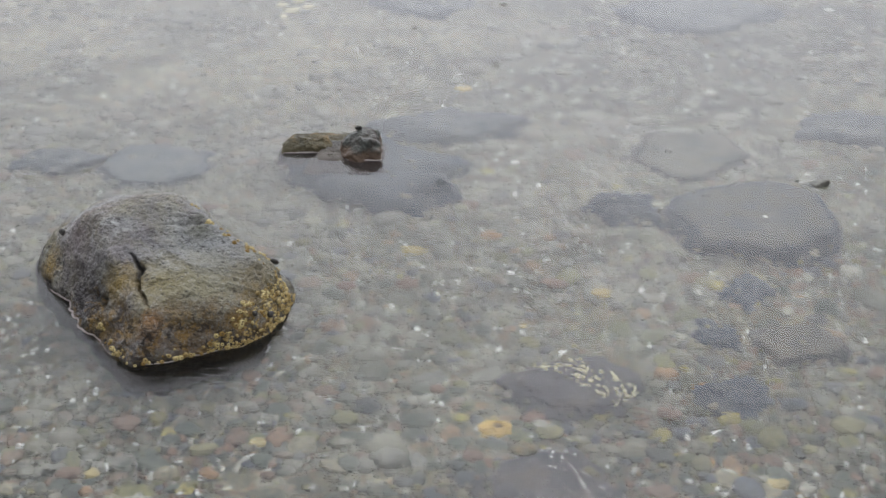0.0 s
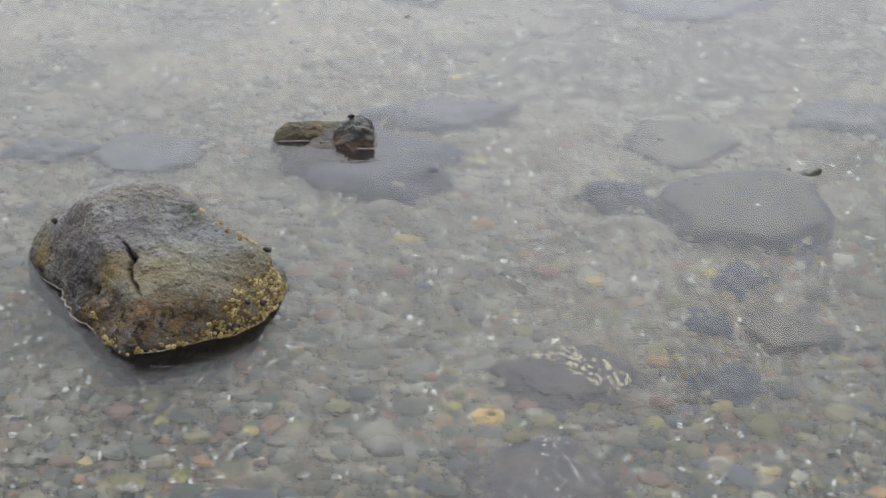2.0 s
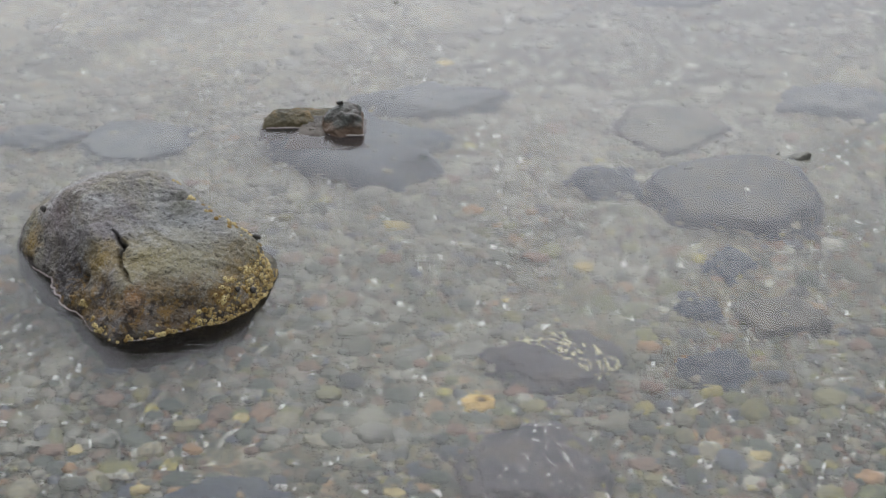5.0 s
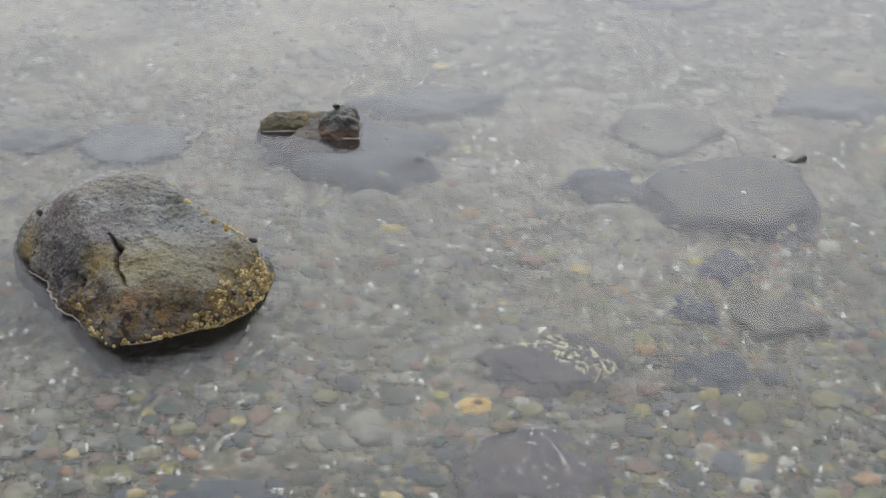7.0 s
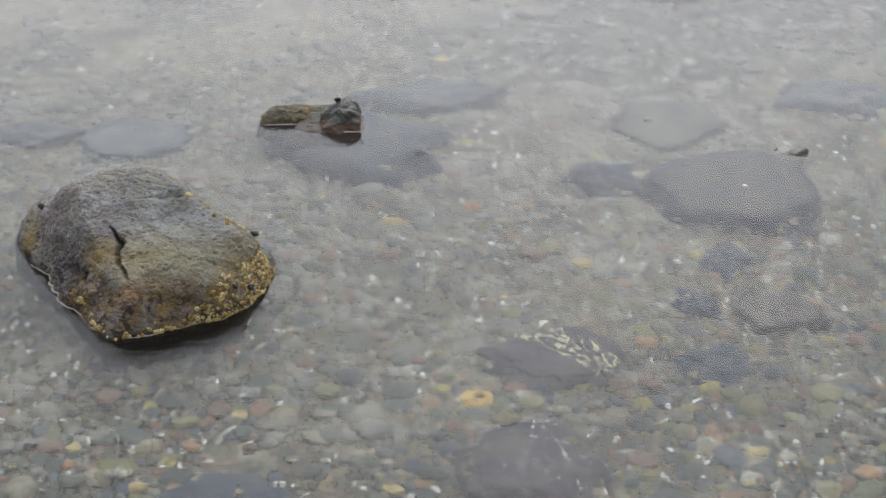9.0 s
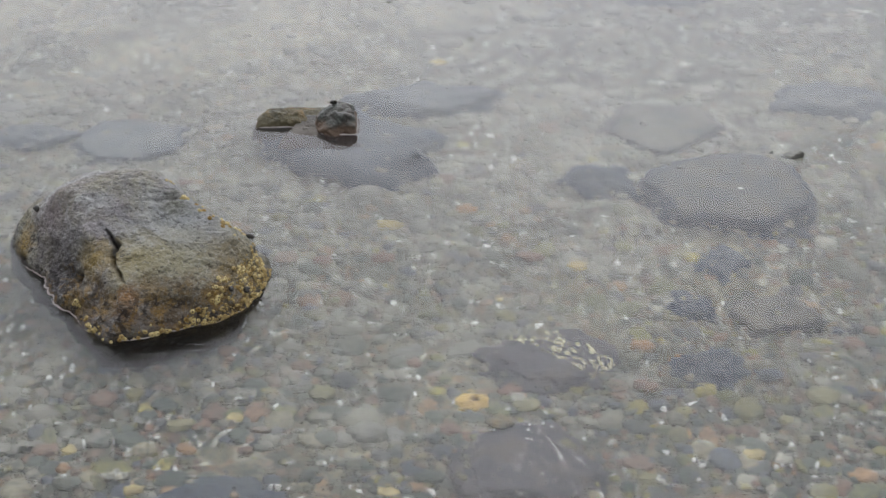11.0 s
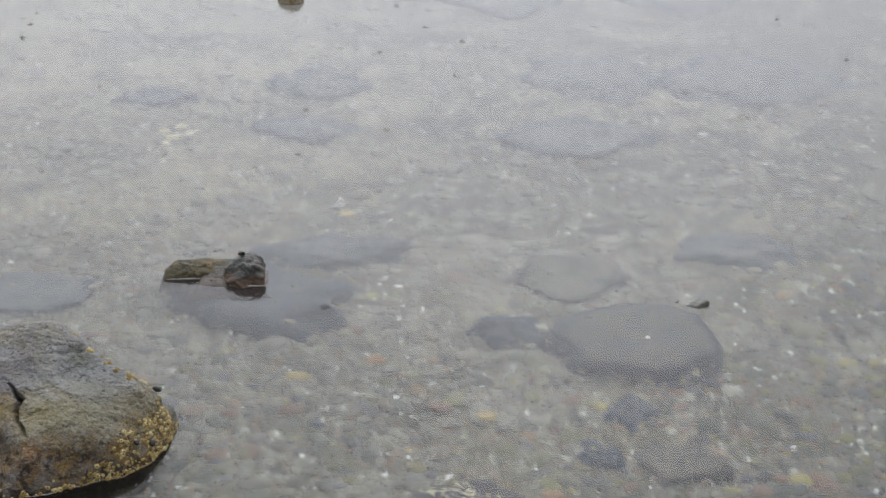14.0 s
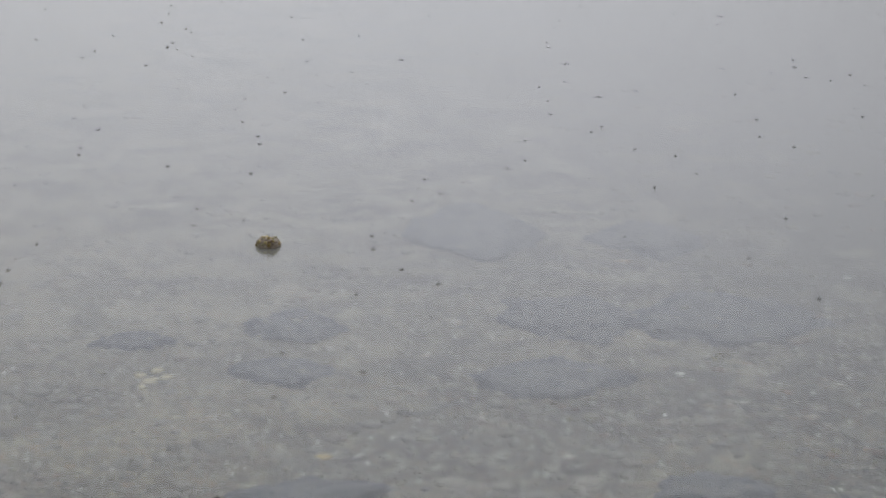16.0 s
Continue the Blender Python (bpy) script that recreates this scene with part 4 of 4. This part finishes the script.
def gravel_mesh(name, count, near, far, level, sizes, seed, fade=0.0, lift=0.15, places=None, chip=0.27, heights=None):
    x, y, rng = scattered(count, near, far, seed, fade)
    if places is not None:
        x, y = places
    v, f = ICO[level]
    s = np.exp(rng.normal(np.log(sizes[0]), sizes[1], count)).clip(0.003, 0.012 if name == "shell_grit" else 0.09 if chip > 0.1 else 0.048) / 2
    dims = np.stack([s * rng.uniform(0.9, 1.4, count), s * rng.uniform(0.75, 1.1, count), s * rng.uniform(0.28, 0.6, count)], 1)
    for bx, by, rx, ry in BARE:
        dims = np.where((((x - bx) / rx) ** 2 + ((y - by) / ry) ** 2 < rng.uniform(0.6, 1.2, count))[:, None], 0.3 * dims, dims)
    a = rng.uniform(0, 2 * np.pi, count)
    lumps = 1 + rng.uniform(-chip, chip, (count, len(v)))
    p = v[None] * lumps[..., None] * dims[:, None]
    ca, sa = np.cos(a)[:, None], np.sin(a)[:, None]
    tilt = rng.normal(0, 0.16, (count, 2))
    px, py = p[..., 0] * ca - p[..., 1] * sa, p[..., 0] * sa + p[..., 1] * ca
    pz = p[..., 2] + px * tilt[:, :1] + py * tilt[:, 1:] + ((bed(x, y) if heights is None else heights) + lift * dims[:, 2])[:, None] + rng.uniform(-0.002, 0.006, (count, 1))
    verts = np.stack([px + x[:, None], py + y[:, None], pz], -1).reshape(-1, 3)
    faces = (f[None] + (np.arange(count) * len(v))[:, None, None]).reshape(-1, 3)
    return mesh_of(name, verts, faces)


for name, args in (("gravel", (15000, 1.85, 3.6, 2, (0.014, 0.5), 71)), ("gravel", (22000, 1.9, 4.0, 1, (0.0065, 0.4), 74, 0.6, 1.8)), ("gravel", (5500, 3.5, 6.4, 1, (0.019, 0.5), 72, 1.45)), ("gravel", (500, 4.0, 9.0, 1, (0.03, 0.5), 73, 1.0))):
    ob = part(name, gravel_mesh(name, *args), MAT_CRUMB if args[5] == 74 else MAT_GRAVEL, seabed)
    tagged(ob, "mixed grey, olive and brown gravel", kind="stuff")

ob = part("gravel", gravel_mesh("gravel", 1500, 1.9, 3.7, 3, (0.024, 0.48), 76, 0.9, 0.3, None, 0.035), MAT_COBBLE, seabed)
tagged(ob, "smooth dark green, russet and olive stones among the gravel", kind="stuff")

# gravel washed on to the sunken stones
tops = []
for ob in bpy.data.objects:
    if ob.name.startswith("sunken_"):
        co = np.zeros(len(ob.data.vertices) * 3)
        nr = np.zeros(len(co))
        ob.data.vertices.foreach_get("co", co)
        ob.data.vertices.foreach_get("normal", nr)
        m = np.array(ob.matrix_basis)
        w = co.reshape(-1, 3) @ m[:3, :3].T + m[:3, 3]
        up = nr.reshape(-1, 3)[:, 2]
        pick_rng = np.random.default_rng(len(tops) + 400)
        span = ob.dimensions.x * ob.dimensions.y
        low_edge = np.where((up > 0.35) & (w[:, 2] < w[:, 2].max() - 0.3 * ob.dimensions.z) & (w[:, 2] > bed(0, w[:, 1]) - 0.004))[0]
        flat_top = np.where(up > 0.8)[0]
        for pool, count in ((low_edge, 520), (flat_top, 0 if ob.data.materials[0] is MAT_SPECK else 70)):
            k = min(len(pool), int(count * span ** 0.75))
            if k:
                tops.append(w[pick_rng.choice(pool, k, replace=False)])
tops = np.concatenate(tops)
ob = part("gravel", gravel_mesh("gravel", len(tops), 0.0, 0.0, 2, (0.0085, 0.5), 80, 0.0, 0.1, (tops[:, 0], tops[:, 1]), 0.2, tops[:, 2]), MAT_GRAVEL, seabed)
tagged(ob, "mixed gravel washed on to sunken stones", kind="stuff")

# the same gravel thinner all about, up to the beach behind
wide_rng = np.random.default_rng(79)
ob = part("gravel", gravel_mesh("gravel", 12000, 0.0, 0.0, 1, (0.026, 0.5), 78, 0.0, 0.15, (wide_rng.uniform(-5, 6, 12000), wide_rng.uniform(-4, 10, 12000))), MAT_GRAVEL, seabed)
tagged(ob, "scattered mixed gravel", kind="stuff")
grit = part("shell_grit", gravel_mesh("shell_grit", 5200, 1.95, 7.0, 1, (0.0066, 0.5), 75, 1.0, 2.4), MAT_SHELL, seabed)
tagged(grit, "tiny white shell bits", kind="stuff")

PEBBLES = []
for k in range(8):
    v, f = rough_stone(300 + k, (1.0, 0.85, 0.5), 2, 6, 14, 0.14)
    me = mesh_of("pebble", v, f)
    me.materials.append(MAT_PEBBLE)
    PEBBLES.append(me)
px, py, rng = scattered(290, 1.98, 2.5, 77)
for i, (x, y) in enumerate(zip(px, py)):
    ob = part("pebble", PEBBLES[i % 8], None, seabed)
    s = float(np.clip(np.exp(rng.normal(np.log(0.022), 0.3)), 0.011, 0.04))
    ob.matrix_basis = pose(x, y, float(bed(x, y)) + 0.006, rng.uniform(-9, 9), rng.uniform(-9, 9), rng.uniform(0, 360)) @ Matrix.Scale(s, 4)


# ---- rain on the water ----
def splash_points(rng, x, y):
    """A low crown of water, some with a bead above or a ring running out from it."""
    s = rng.uniform(0.7, 1.25)
    v, f = lathe([(0.0095, 0.0001), (0.0072, 0.0015), (0.0062, 0.0027), (0.0052, 0.0016), (0.0030, 0.0006), (0.0002, 0.0008)], 12)
    tri = np.concatenate([f[:, [0, 1, 2]], f[:, [0, 2, 3]]])
    if rng.uniform() < 0.6:
        d, g = ICO[2]
        bead = d * np.array([0.0016, 0.0016, 0.0021]) + np.array([0.0006, 0, rng.uniform(0.003, 0.007)])
        v, tri = np.concatenate([v, bead]), np.concatenate([tri, g + len(v)])
    if rng.uniform() < 0.12:
        r = rng.uniform(0.013, 0.024)
        w, q = lathe([(r + 0.004, 0.0001), (r + 0.002, 0.0007), (r, 0.0010), (r - 0.002, 0.0006), (r - 0.004, 0.0001)], 28)
        v, tri = np.concatenate([v * np.array([0.6, 0.6, 0.7]), w]), np.concatenate([tri, q[:, [0, 1, 2]] + len(v), q[:, [0, 2, 3]] + len(v)])
    s *= 0.95 + 0.05 * max(0.0, y - 4.5)
    return v * np.array([s, s, 1.3 * s]) + np.array([x, y, 0]), tri


def rain_splashes():
    rng = np.random.default_rng(91)
    k = np.arange(215)
    u = 1 - (1 - (k + rng.uniform(0, 1, 215)) / 215) ** 0.72
    y = np.sqrt(4 + 192 * u)
    x = y * (-0.36 + 0.82 * ((k * 0.618034 + rng.uniform(-0.13, 0.13, 215)) % 1))
    vs, fs, n = [], [], 0
    for a, b in zip(x, y):
        v, f = splash_points(rng, a, b)
        vs.append(v)
        fs.append(f + n)
        n += len(v)
    ob = part("rain_splashes", mesh_of("rain_splashes", np.concatenate(vs), np.concatenate(fs)), MAT_WATER)
    return tagged(ob, "tiny splashes of rain on the water", "splash", kind="stuff")


rain_splashes()
